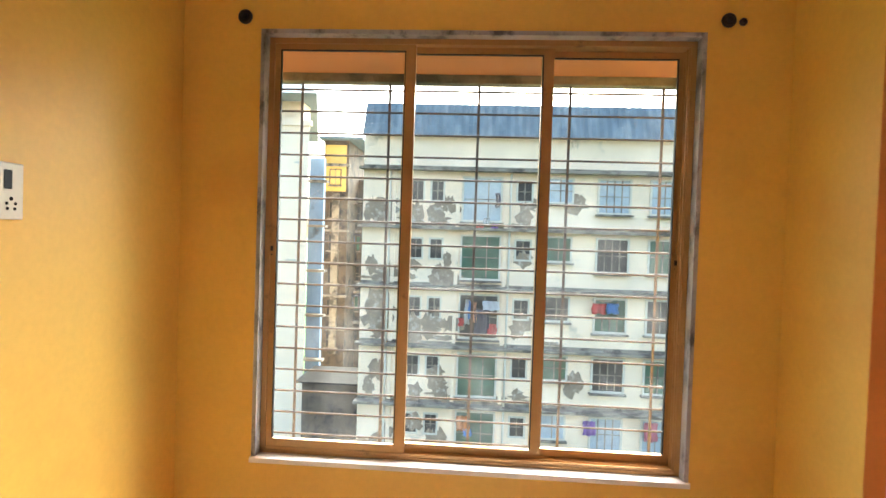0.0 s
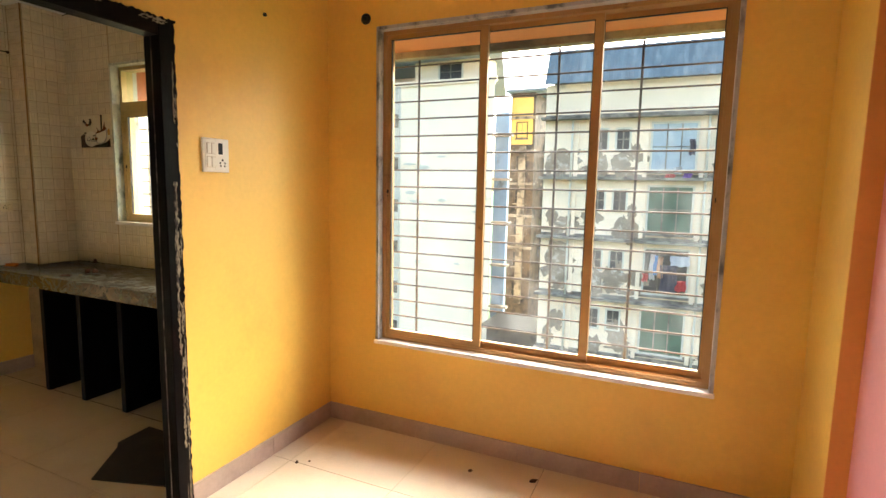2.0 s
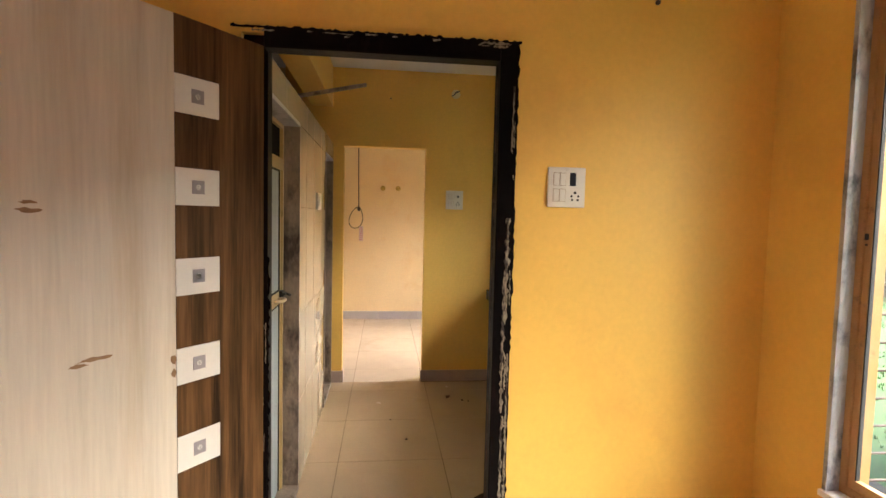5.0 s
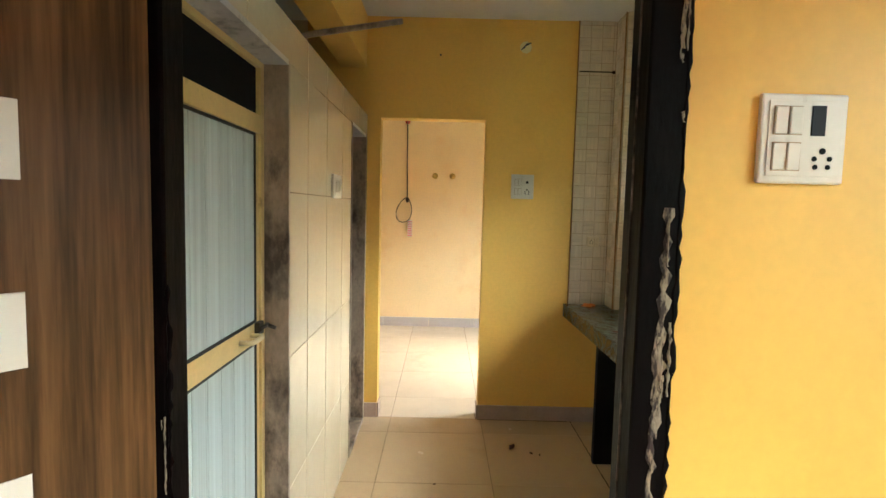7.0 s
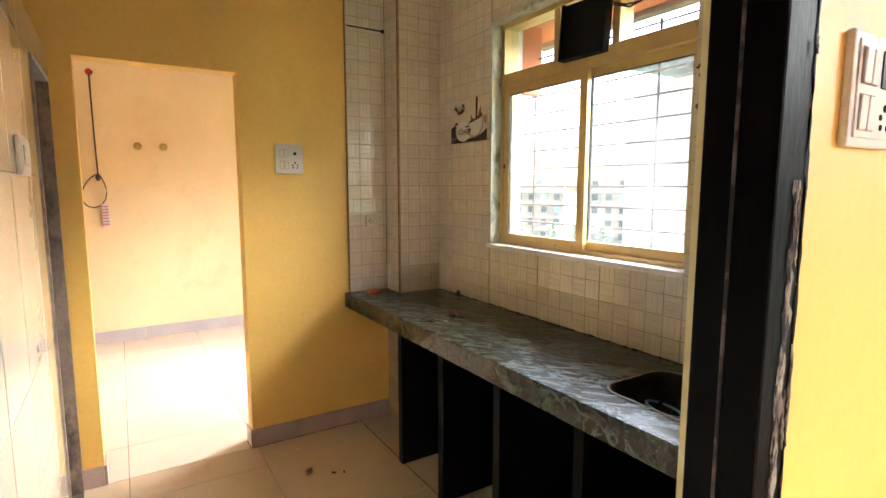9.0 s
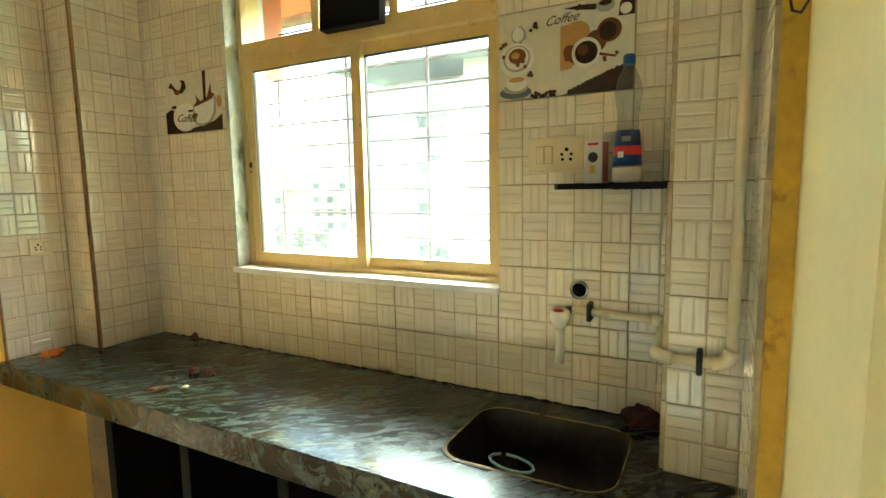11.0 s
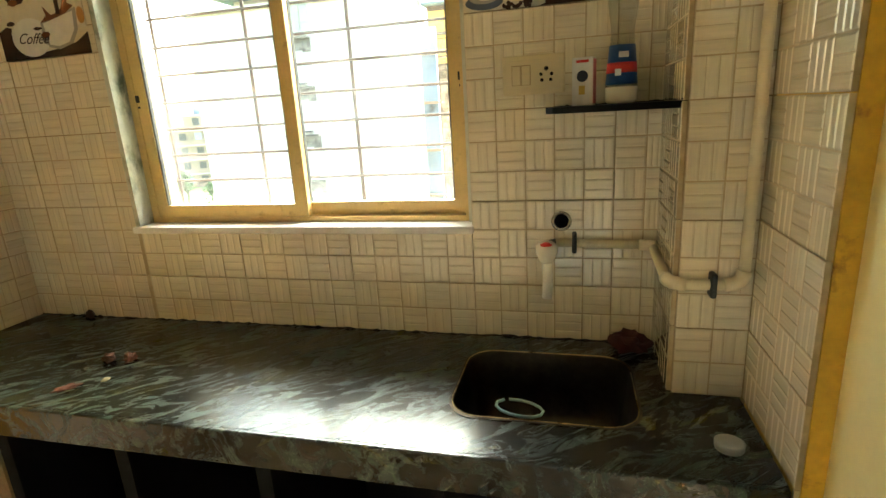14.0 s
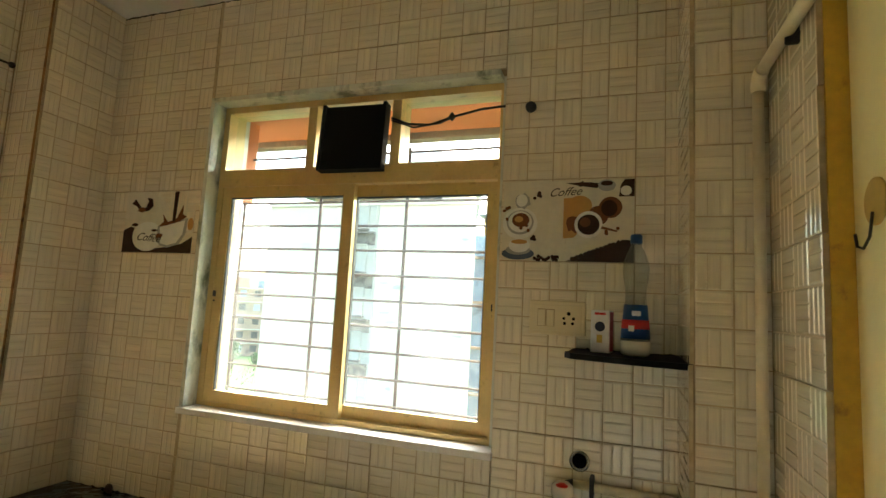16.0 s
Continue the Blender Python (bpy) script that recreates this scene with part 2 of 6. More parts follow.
M["bath_tile"] = material("pale_cream_wall_tile", (0.66, 0.585, 0.45), 0.10, vary=0.06, scale=3, grain=40, bump=0.015, second=(0.58, 0.48, 0.35), patch=(0.55, 0.8), patch_scale=2, rand=0.05, coat=0.4)
M["joint"] = material("brown_tile_joint", (0.16, 0.09, 0.055), 0.9, vary=0.2)
M["tile_h"] = material("embossed_ivory_tile_across", (0.73, 0.64, 0.48), 0.13, vary=0.13, scale=11, grain=40, bump=0.08, dist=0.002, stretch=(0.3, 0.3, 4), rand=0.04, coat=1.0, spec=0.9)
M["tile_v"] = material("embossed_ivory_tile_upright", (0.75, 0.66, 0.50), 0.13, vary=0.13, scale=11, grain=40, bump=0.08, dist=0.002, stretch=(4, 4, 0.3), rand=0.04, coat=1.0, spec=0.9)
M["tile_groove"] = material("grimy_tile_groove", (0.43, 0.33, 0.20), 0.5, vary=0.25, scale=14, second=(0.24, 0.17, 0.09), patch=(0.52, 0.75), patch_scale=5)
M["tile_joint"] = material("brown_grey_wall_joint", (0.34, 0.24, 0.14), 0.9, vary=0.3)
M["corner_grout"] = material("rusty_brown_corner_grout", (0.30, 0.15, 0.05), 0.8, vary=0.35, scale=14, second=(0.10, 0.05, 0.02), patch=(0.52, 0.64), patch_scale=14)
M["grime"] = material("black_grime_and_joint_shade", (0.022, 0.014, 0.008), 0.85, vary=0.4, scale=30)
# off-white chosen as a reflector for the window wall
M["bounce_wall"] = material("off_white_bounce_paint", (0.80, 0.77, 0.68), 0.6, vary=0.05, scale=2, grain=45, bump=0.12, dist=0.003)
M["granite"] = veined_stone("dark_green_marble")
# black for stone, and for the shade painted under the worktop
M["support"] = material("black_stone_and_shade", (0.004, 0.004, 0.004), 0.6, vary=0.3, spec=0.15)
M["white_plastic"] = material("white_switch_plastic", (0.72, 0.68, 0.60), 0.3, vary=0.05, scale=20, bump=0.02)
M["ivory_plastic"] = material("ivory_switch_plastic", (0.66, 0.56, 0.36), 0.35, vary=0.05, scale=20, bump=0.02)
M["socket_hole"] = material("dark_socket_hole", (0.004, 0.004, 0.004), 0.7, vary=0.1, spec=0.1)
M["dark_insert"] = material("dark_blue_regulator", (0.006, 0.006, 0.012), 0.5, vary=0.1, spec=0.2)
M["pvc_pipe"] = material("ivory_pvc_pipe", (0.78, 0.68, 0.48), 0.35, vary=0.08, scale=12, second=(0.45, 0.38, 0.28), patch=(0.6, 0.8), patch_scale=8)
M["clip"] = material("black_pipe_clip", (0.015, 0.015, 0.015), 0.5, vary=0.2)
M["red"] = material("red_plastic", (0.65, 0.03, 0.03), 0.35, vary=0.1)
M["glass"] = glass_material("window_glass")
M["glass_dusty"] = glass_material("dusty_kitchen_glass", (0.93, 0.97, 0.96), 0.0, 0.07, 0.015)
M["clear"] = glass_material("clear_plastic", (0.93, 0.95, 0.95), 0.05, 0.32, 0.12)
M["facade"] = material("weathered_cream_plaster", (0.84, 0.655, 0.47), 0.9, vary=0.12, scale=0.5, grain=3, bump=0.1, second=(0.46, 0.39, 0.30), patch=(0.60, 0.68), patch_scale=0.55)
M["facade_white"] = material("white_plaster", (0.90, 0.725, 0.54), 0.9, vary=0.06, scale=0.4, grain=3, bump=0.1, second=(0.66, 0.55, 0.43), patch=(0.64, 0.72), patch_scale=0.35, stretch=(1, 1, 2.5))
M["bare"] = material("bare_brown_render_patch", (0.24, 0.175, 0.12), 0.95, vary=0.35, scale=2, second=(0.42, 0.36, 0.29), patch=(0.55, 0.62), patch_scale=3)
M["slab"] = material("mouldy_concrete_ledge", (0.26, 0.22, 0.17), 0.9, vary=0.3, scale=1.2, second=(0.06, 0.05, 0.04), patch=(0.44, 0.6), patch_scale=1.2)
M["roof_sheet"] = material("blue_grey_roof_sheet", (0.105, 0.14, 0.165), 0.75, vary=0.3, scale=0.8, stretch=(3, 1, 1), spec=0.2, second=(0.19, 0.22, 0.23), patch=(0.5, 0.7), patch_scale=0.4)
# lighter roof blue with the haze mixed into its colour
M["pale_roof"] = material("hazed_pale_roof_sheet", (0.20, 0.235, 0.26), 0.8, vary=0.15, scale=0.8, stretch=(3, 1, 1), spec=0.2)
M["blue_wall"] = material("faded_blue_wall_paint", (0.14, 0.23, 0.36), 0.9, vary=0.25, scale=1, second=(0.05, 0.07, 0.09), patch=(0.55, 0.7), patch_scale=0.8)
M["ochre_wall"] = material("ochre_wall_paint", (0.55, 0.38, 0.10), 0.9, vary=0.15, scale=1)
# stained brown walls; also colours in the shade of loft and roof edge
M["brown_wall"] = material("brown_stain_and_shade", (0.085, 0.06, 0.04), 0.9, vary=0.35, scale=1.5, second=(0.015, 0.013, 0.011), patch=(0.5, 0.65), patch_scale=1)
# ground colour lowered to hold the sunless shade between the blocks
M["yard"] = material("shade_darkened_yard", (0.075, 0.058, 0.042), 0.95, vary=0.35, scale=0.6, second=(0.03, 0.026, 0.022), patch=(0.5, 0.65), patch_scale=0.5)
M["dark_win"] = material("dark_window_opening", (0.022, 0.020, 0.018), 0.5, vary=0.4, scale=3, spec=0.25)
M["green_win"] = material("green_window_glass", (0.03, 0.085, 0.05), 0.4, vary=0.5, scale=1.5, spec=0.3)
M["pale_win"] = material("pale_curtained_glass", (0.32, 0.38, 0.42), 0.15, vary=0.2, scale=2)
M["win_trim"] = material("grey_window_surround", (0.56, 0.51, 0.42), 0.9, vary=0.15)
M["chajja"] = material("terracotta_painted_slab", (0.46, 0.165, 0.07), 0.85, vary=0.08, scale=1.5)
M["ground"] = material("green_field_ground", (0.045, 0.10, 0.020), 1.0, vary=0.4, scale=0.12, grain=2, bump=0.1, second=(0.12, 0.09, 0.035), patch=(0.55, 0.65), patch_scale=0.06)
M["leaf"] = material("foliage", (0.035, 0.085, 0.016), 0.7, vary=0.3, scale=4, island=True)
M["bark"] = material("bark", (0.12, 0.09, 0.06), 0.9, vary=0.2)
M["far_wall"] = material("distant_plaster", (0.33, 0.23, 0.165), 0.9, vary=0.2, scale=0.3, second=(0.15, 0.11, 0.08), patch=(0.55, 0.7), patch_scale=0.25)
for nm, c in (("cloth_red", (0.6, 0.04, 0.04)), ("cloth_blue", (0.10, 0.28, 0.62)), ("cloth_orange", (0.7, 0.20, 0.03)), ("cloth_white", (0.7, 0.68, 0.68)),
              ("cloth_dark", (0.03, 0.035, 0.07)), ("cloth_pink", (0.65, 0.2, 0.25)), ("cloth_purple", (0.2, 0.08, 0.4)), ("cloth_peach", (0.7, 0.35, 0.2))):
    M[nm] = material(nm, c, 0.9, vary=0.15, scale=6)


# ---- building helpers ----
def box(bm, x0, x1, y0, y1, z0, z1, mi=0, bevel=0.0):
    """Adds a box to bm; bevel rounds its edges."""
    r = bmesh.ops.create_cube(bm, size=1, matrix=Matrix.Translation(((x0 + x1) / 2, (y0 + y1) / 2, (z0 + z1) / 2)) @ Matrix.Diagonal((abs(x1 - x0), abs(y1 - y0), abs(z1 - z0), 1)))
    vs = r["verts"]
    fs = {f for v in vs for f in v.link_faces}
    for f in fs:
        f.material_index = mi
    if bevel:
        es = list({e for f in fs for e in f.edges})
        bmesh.ops.bevel(bm, geom=es, offset=bevel, segments=2, profile=0.5, affect="EDGES")
    return bm


def bx(x0, x1, y0, y1, z0, z1, bevel=0.0):
    return box(bmesh.new(), x0, x1, y0, y1, z0, z1, 0, bevel)


def tube(bm, pts, r, seg=10, mi=0):
    """Adds a round tube along points."""
    pts = [Vector(p) for p in pts]
    rings = []
    for i, p in enumerate(pts):
        d = (pts[min(i + 1, len(pts) - 1)] - pts[max(i - 1, 0)]).normalized()
        q = d.to_track_quat("Z", "Y")
        rings.append([bm.verts.new(p + q @ Vector((r * math.cos(2 * math.pi * k / seg), r * math.sin(2 * math.pi * k / seg), 0))) for k in range(seg)])
    for a, b in zip(rings, rings[1:]):
        for k in range(seg):
            f = bm.faces.new((a[k], a[(k + 1) % seg], b[(k + 1) % seg], b[k]))
            f.smooth, f.material_index = True, mi
    for ring, rev in ((rings[0], True), (rings[-1], False)):
        f = bm.faces.new(ring[::-1] if rev else ring)
        f.material_index = mi
    return bm


def lathe(bm, prof, centre, seg=20, axis="z", mi=0):
    """Adds a turned body: prof is (radius, height) pairs."""
    rings = []
    for r, hgt in prof:
        ring = []
        for k in range(seg):
            a = 2 * math.pi * k / seg
            v = Vector((r * math.cos(a), r * math.sin(a), hgt))
            if axis == "y":
                v = Vector((v.x, -v.z, v.y))
            if axis == "x":
                v = Vector((v.z, v.x, v.y))
            ring.append(bm.verts.new(Vector(centre) + v))
        rings.append(ring)
    for a, b in zip(rings, rings[1:]):
        for k in range(seg):
            f = bm.faces.new((a[k], a[(k + 1) % seg], b[(k + 1) % seg], b[k]))
            f.smooth, f.material_index = True, mi
    for ring, rev in ((rings[0], True), (rings[-1], False)):
        if prof[0 if rev else -1][0] > 1e-4:
            f = bm.faces.new(ring[::-1] if rev else ring)
            f.material_index = mi
    return bm


def disc(bm, pts, y, depth, mi=0):
    """Adds a flat plate with the outline pts (x, z), from y forwards by depth towards -y."""
    a = [bm.verts.new((x, y - depth, z)) for x, z in pts]
    b = [bm.verts.new((x, y, z)) for x, z in pts]
    bm.faces.new(a).material_index = mi
    for i in range(len(a)):
        j = (i + 1) % len(a)
        bm.faces.new((a[j], a[i], b[i], b[j])).material_index = mi
    return bm


def oval(cx, cz, rx, rz, n=24, a0=0.0, a1=2 * math.pi):
    return [(cx + rx * math.cos(a0 + (a1 - a0) * k / n), cz + rz * math.sin(a0 + (a1 - a0) * k / n)) for k in range(n)]


def mesh_of(name, bm, mats):
    me = bpy.data.meshes.new(name)
    bmesh.ops.recalc_face_normals(bm, faces=bm.faces[:])
    bm.to_mesh(me)
    bm.free()
    for mm in (mats if isinstance(mats, (list, tuple)) else [mats]):
        me.materials.append(mm)
    return me


def part(name, bm, mats, parent=None, label=""):
    """Links a bmesh as one mesh object under a thing or a part."""
    ob = new(name, mesh_of(name, bm, mats))
    if parent:
        ob.parent = parent
    if label:
        ob["label"] = label
    return ob


def thing(name, label, category, at=(0, 0, 0), group="", turn=0):
    """An empty at a thing's base, under which its parts hang."""
    ob = new(name)
    ob.empty_display_size = 0.05
    ob.matrix_world = pose(*at, 0, 0, turn)
    return tagged(ob, label, category, group)


def structure(name, bm, mats, label, category):
    return tagged(part(name, bm, mats), label, category, kind="structure")


# ---- large structure ----
LX, WY, KY, FX = -1.23, 2.655, 2.61, -3.82
RX, CEIL, KCEIL = 1.22, 2.85, 2.69
DY0, DY1, DZ = 0.71, 1.54, 2.03
WX0, WX1, WZ0, WZ1 = -0.90, 0.89, 0.53, 2.333
KX0, KX1, KZ0, KZ1 = -3.13, -1.99, 1.133, 2.297
BY = 0.69
OY0, OY1, OZ = 0.785, 1.484, 2.04
FRX = -6.60

bm = bx(-1.31, 1.6, 2.655, 2.80, -0.1, WZ0)
box(bm, -1.31, 1.6, 2.655, 2.80, WZ1, 3.0)
box(bm, -1.31, WX0, 2.655, 2.80, WZ0, WZ1)
box(bm, WX1, 1.6, 2.655, 2.80, WZ0, WZ1)
structure("wall_north", bm, M["yellow"], "yellow painted plaster wall around a wide sliding window", "wall")
bm = bx(-1.285, LX, -2.7, 0.63, 0, 3.0)
box(bm, -1.285, LX, 1.60, 2.655, 0, 3.0)
box(bm, -1.285, LX, 0.63, 1.60, 2.085, 3.0)
structure("wall_west", bm, M["yellow"], "bright yellow painted wall with a dark kitchen doorway", "wall")
bm = bx(-1.31, -1.285, -2.7, 0.69, 0, 3.0)
box(bm, -1.31, -1.285, 1.62, 2.61, 0, 3.0)
box(bm, -1.322, -1.297, 1.572, 1.62, 0, 3.0)
box(bm, -1.31, -1.285, 0.69, 1.548, 2.05, 3.0)
structure("wall_kitchen_east", bm, M["cream"], "cream painted kitchen side of the partition wall", "wall")
structure("wall_pier", bx(RX, 1.6, 2.2, 2.655, 0, 3.0), M["yellow"], "yellow painted pier beside the window", "wall")
# thin plate gives the pier's side away from the window a shaded colour
structure("wall_pier_front", bx(RX + 0.0015, 1.6, 2.196, 2.2, 0, 3.0), M["orange"], "pier's front face, coloured orange for the shade on it", "wall")
structure("wall_east", bx(1.285, 1.6, -2.7, 2.196, 0, 3.0), M["pink"], "pink painted living room wall", "wall")
# never in view; its pale colour only brightens the wall opposite
structure("wall_south", bx(-1.31, 1.6, -2.85, -2.7, 0, 3.0), M["bounce_wall"], "unseen closing wall, made off-white to bounce light northwards", "wall")
structure("ceiling_living", bx(-1.31, 1.6, -2.85, 2.8, CEIL, CEIL + 0.15), M["ceiling"], "white painted living room ceiling", "ceiling")

bm = bx(-4.1, -1.31, KY, 2.80, -0.1, KZ0)
box(bm, -4.1, -1.31, KY, 2.80, KZ1, 3.0)
box(bm, -4.1, KX0, KY, 2.80, KZ0, KZ1)
box(bm, KX1, -1.31, KY, 2.80, KZ0, KZ1)
structure("wall_kitchen_north", bm, M["tile_joint"], "kitchen wall under ivory embossed tiles around the window", "wall")
bm = bx(-3.93, FX, 0.3, OY0, 0, 3.0)
box(bm, -3.93, FX, OY1, KY, 0, 3.0)
box(bm, -3.93, FX, OY0, OY1, OZ, 3.0)
structure("wall_kitchen_west", bm, M["yellow_kitchen"], "yellow painted kitchen wall with an open passage", "wall")
structure("ceiling_kitchen", bx(-4.1, -1.31, -0.4, 2.8, KCEIL, KCEIL + 0.15), M["ceiling"], "white kitchen ceiling with faint stains", "ceiling")
BX0, BX1, B2X0, B2X1, BTOP = -2.05, -1.33, -3.735, -3.22, 1.91
bm = bx(-1.33, -1.31, 0.55, BY, 0, 2.05)
box(bm, B2X1, BX0, 0.55, BY, 0, BTOP)
box(bm, FX, B2X0, 0.55, BY, 0, BTOP)
box(bm, FX, -1.33, 0.55, BY, BTOP, 2.05)
structure("wall_kitchen_south", bm, M["joint"], "tiled bathroom wall with two doorways", "wall")
bm = bx(FX, -1.31, 0.52, BY, 2.36, KCEIL)
structure("loft_beam", bm, M["yellow_kitchen"], "yellow painted beam over the open loft", "beam")
structure("loft_slab", bx(FX, -1.31, -0.4, 0.55, 1.98, 2.05), M["ceiling"], "concrete loft slab above the bathrooms", "slab")
# loft back and end; dark colour stands in for the recess's shade
bm = bx(FX, -1.31, -0.5, -0.4, 0, 3.0)
box(bm, -1.40, -1.312, -0.4, 0.545, 2.055, KCEIL)
structure("wall_loft_back", bm, M["brown_wall"], "loft back wall, coloured dark for the shade inside", "wall")
structure("wall_bath_partition", bx(-2.75, -2.65, -0.4, 0.55, 0, 1.98), M["bath_tile"], "plain partition between the two bathrooms", "wall")

# far room
bm = bx(FRX - 0.15, FRX, -0.6, 3.4, 0, 3.0)
box(bm, FRX, -3.93, -0.75, -0.6, 0, 3.0)
box(bm, FRX, -5.3, 3.3, 3.45, 0, 3.0)
box(bm, -4.3, -3.93, 3.3, 3.45, 0, 3.0)
box(bm, -5.3, -4.3, 3.3, 3.45, 0, 0.9)
box(bm, -5.3, -4.3, 3.3, 3.45, 2.25, 3.0)
box(bm, -3.95, -3.93, -0.6, 0.3, 0, 3.0)
box(bm, -4.1, -3.93, 2.61, 3.3, 0, 3.0)
structure("wall_far_room", bm, M["far_yellow"], "bright yellow walls of the far room", "wall")
structure("ceiling_far_room", bx(-6.75, -3.93, -0.75, 3.45, KCEIL, KCEIL + 0.1), M["ceiling"], "white far room ceiling", "ceiling")
structure("floor", box(box(bx(-1.31, 1.6, -2.85, 2.8, -0.2, -0.006), -3.93, -1.31, -0.5, 2.8, -0.2, -0.006), -6.75, -3.93, -0.75, 3.45, -0.2, -0.006), M["grout"], "concrete floor bed with dirty joints under cream tiles", "floor")


# ---- windows ----
def marble_lining(parent, x0, x1, z0, z1, y0, y1, t=0.018, jamb="marble", back=0.0):
    part("jamb_lining", bx(x0, x0 + t, y0, y1, z0, z1, 0.002), M[jamb], parent, "grey veined marble jamb")
    part("jamb_lining", bx(x1 - t, x1, y0 + back, y1, z0, z1, 0.002), M[jamb], parent, "grey veined marble jamb")
    part("head_lining", bx(x0 + t, x1 - t, y0, y1, z1 - t, z1, 0.002), M[jamb], parent, "grey veined marble head")
    part("window_sill", bx(x0 - 0.004, x1 + 0.004, y0 - 0.012, y1, z0, z0 + t + 0.004, 0.003), M["sill"], parent, "white marble sill with a dusty edge")


def sash(parent, x0, x1, y, z0, z1, mat, w=0.042, d=0.022, latch=None, glass="glass", wl=None, wr=None, wt=None):
    wl, wr, wt = wl or w, wr or w, wt or w
    fr = bx(x0, x0 + wl, y, y + d, z0, z1)
    box(fr, x1 - wr, x1, y, y + d, z0, z1)
    box(fr, x0 + wl, x1 - wr, y, y + d, z1 - wt, z1)
    box(fr, x0 + wl, x1 - wr, y, y + d, z0, z0 + w)
    sh = part("sash_frame", fr, mat, parent)
    seal = bx(x0 + wl, x0 + wl + 0.004, y + 0.004, y + 0.018, z0 + w, z1 - wt)
    box(seal, x1 - wr - 0.004, x1 - wr, y + 0.004, y + 0.018, z0 + w, z1 - wt)
    box(seal, x0 + wl + 0.004, x1 - wr - 0.004, y + 0.004, y + 0.018, z1 - wt - 0.004, z1 - wt)
    part("rubber_seal", seal, M["rubber"], sh)
    pane = part("pane", bx(x0 + wl, x1 - wr, y + 0.009, y + 0.013, z0 + w, z1 - wt), M[glass], sh)
    pane.visible_shadow = False
    if latch is not None:
        lt = bx(latch - 0.006, latch + 0.006, y - 0.006, y, (z0 + z1) / 2 - 0.018, (z0 + z1) / 2 + 0.004, 0.002)
        box(lt, latch - 0.003, latch + 0.003, y - 0.004, y, (z0 + z1) / 2 - 0.036, (z0 + z1) / 2 - 0.03)
        part("latch", lt, M["rubber"], sh, "small black latch")
    return sh


win = tagged(new("window_1"), "wide three panel sliding window in bronze aluminium with marble jambs", "window", kind="structure")
marble_lining(win, WX0, WX1, WZ0, WZ1, 2.651, 2.80)
fx0, fx1, fz0, fz1 = WX0 + 0.018, WX1 - 0.018, WZ0 + 0.022, WZ1 - 0.018
bm = bx(fx0, fx0 + 0.022, 2.700, 2.79, fz0, fz1)
box(bm, fx1 - 0.022, fx1, 2.700, 2.79, fz0, fz1)
box(bm, fx0 + 0.022, fx1 - 0.022, 2.700, 2.79, fz1 - 0.022, fz1)
box(bm, fx0 + 0.022, fx1 - 0.022, 2.700, 2.79, fz0, fz0 + 0.012)
for k in range(4):
    box(bm, fx0 + 0.022, fx1 - 0.022, 2.704 + k * 0.026, 2.707 + k * 0.026, fz0 + 0.012, fz0 + 0.026)
    box(bm, fx1 - 0.030, fx1 - 0.022, 2.704 + k * 0.026, 2.707 + k * 0.026, fz0 + 0.026, fz1 - 0.022)
part("window_frame", bm, M["brown_alu"], win, "bronze aluminium track frame")
sz0, sz1 = fz0 + 0.016, fz1 - 0.016
sash(win, fx0 + 0.014, -0.262, 2.709, sz0, sz1, M["brown_alu"], latch=fx0 + 0.028, wl=0.030, wt=0.028)
sash(win, -0.314, 0.312, 2.735, sz0, sz1 - 0.004, M["brown_alu"], wt=0.026)
sash(win, 0.266, fx1 - 0.012, 2.761, sz0, sz1 - 0.008, M["brown_alu"], latch=fx1 - 0.028, wr=0.032, wt=0.024)


def grille(x0, x1, y0, y1, z0, z1, verticals, pitch, label):
    """A box grille of bars that stands out from the wall; each cross bar turns back to the wall at its ends."""
    g = thing("window_grille", label, "grille", ((x0 + x1) / 2, y0, z0))
    off = Vector((-(x0 + x1) / 2, -y0, -z0))
    r = 0.05
    bars = int((z1 - z0) / pitch) + 1
    first = None
    for k in range(bars):
        if first is None:
            path = [(x0, y0, 0), (x0, y1 - r, 0)]
            path += [(x0 + r * (1 - math.cos(a)), y1 - r + r * math.sin(a), 0) for a in (0.4, 0.8, 1.2)]
            path += [(x0 + r, y1, 0), (x1 - r, y1, 0)]
            path += [(x1 - r * (1 - math.sin(a)), y1 - r + r * math.cos(a), 0) for a in (0.4, 0.8, 1.2)]
            path += [(x1, y1 - r, 0), (x1, y0, 0)]
            first = mesh_of("cross_bar", tube(bmesh.new(), [Vector(p) + Vector((off.x, off.y, 0)) for p in path], 0.0055, 8), M["rod"])
        b = new("cross_bar", first)
        b.parent = g
        b.location = (0, 0, 0.03 + k * pitch)
    for x in verticals:
        part("upright_bar", bx(x - 0.0065 + off.x, x + 0.0065 + off.x, y1 + 0.006 + off.y, y1 + 0.012 + off.y, 0, z1 - z0), M["rod"], g)
    return g


grille(-1.12, 1.12, 2.80, 3.18, 0.42, 2.27, (-0.905, -0.45, 0.005, 0.46, 0.915), 0.1115, "brown painted steel box grille outside the wide window")
grille(-3.60, -1.50, 2.80, 3.18, 0.98, 2.26, (-3.435, -2.995, -2.554, -2.115, -1.675), 0.1115, "brown painted steel box grille outside the kitchen window")
sl = bx(-1.25, 1.25, 2.80, 3.50, 2.40, 2.50)
shade = structure("sun_shade_1", sl, M["chajja"], "terracotta painted concrete shade over the wide window", "sun shade")
sl = bx(-3.70, -1.40, 2.80, 3.50, 2.42, 2.52)
box(sl, -3.46, -3.40, 2.80, 3.2, 2.02, 2.42)
shade2 = structure("sun_shade_2", sl, M["chajja"], "terracotta painted concrete shade over the kitchen window", "sun shade")
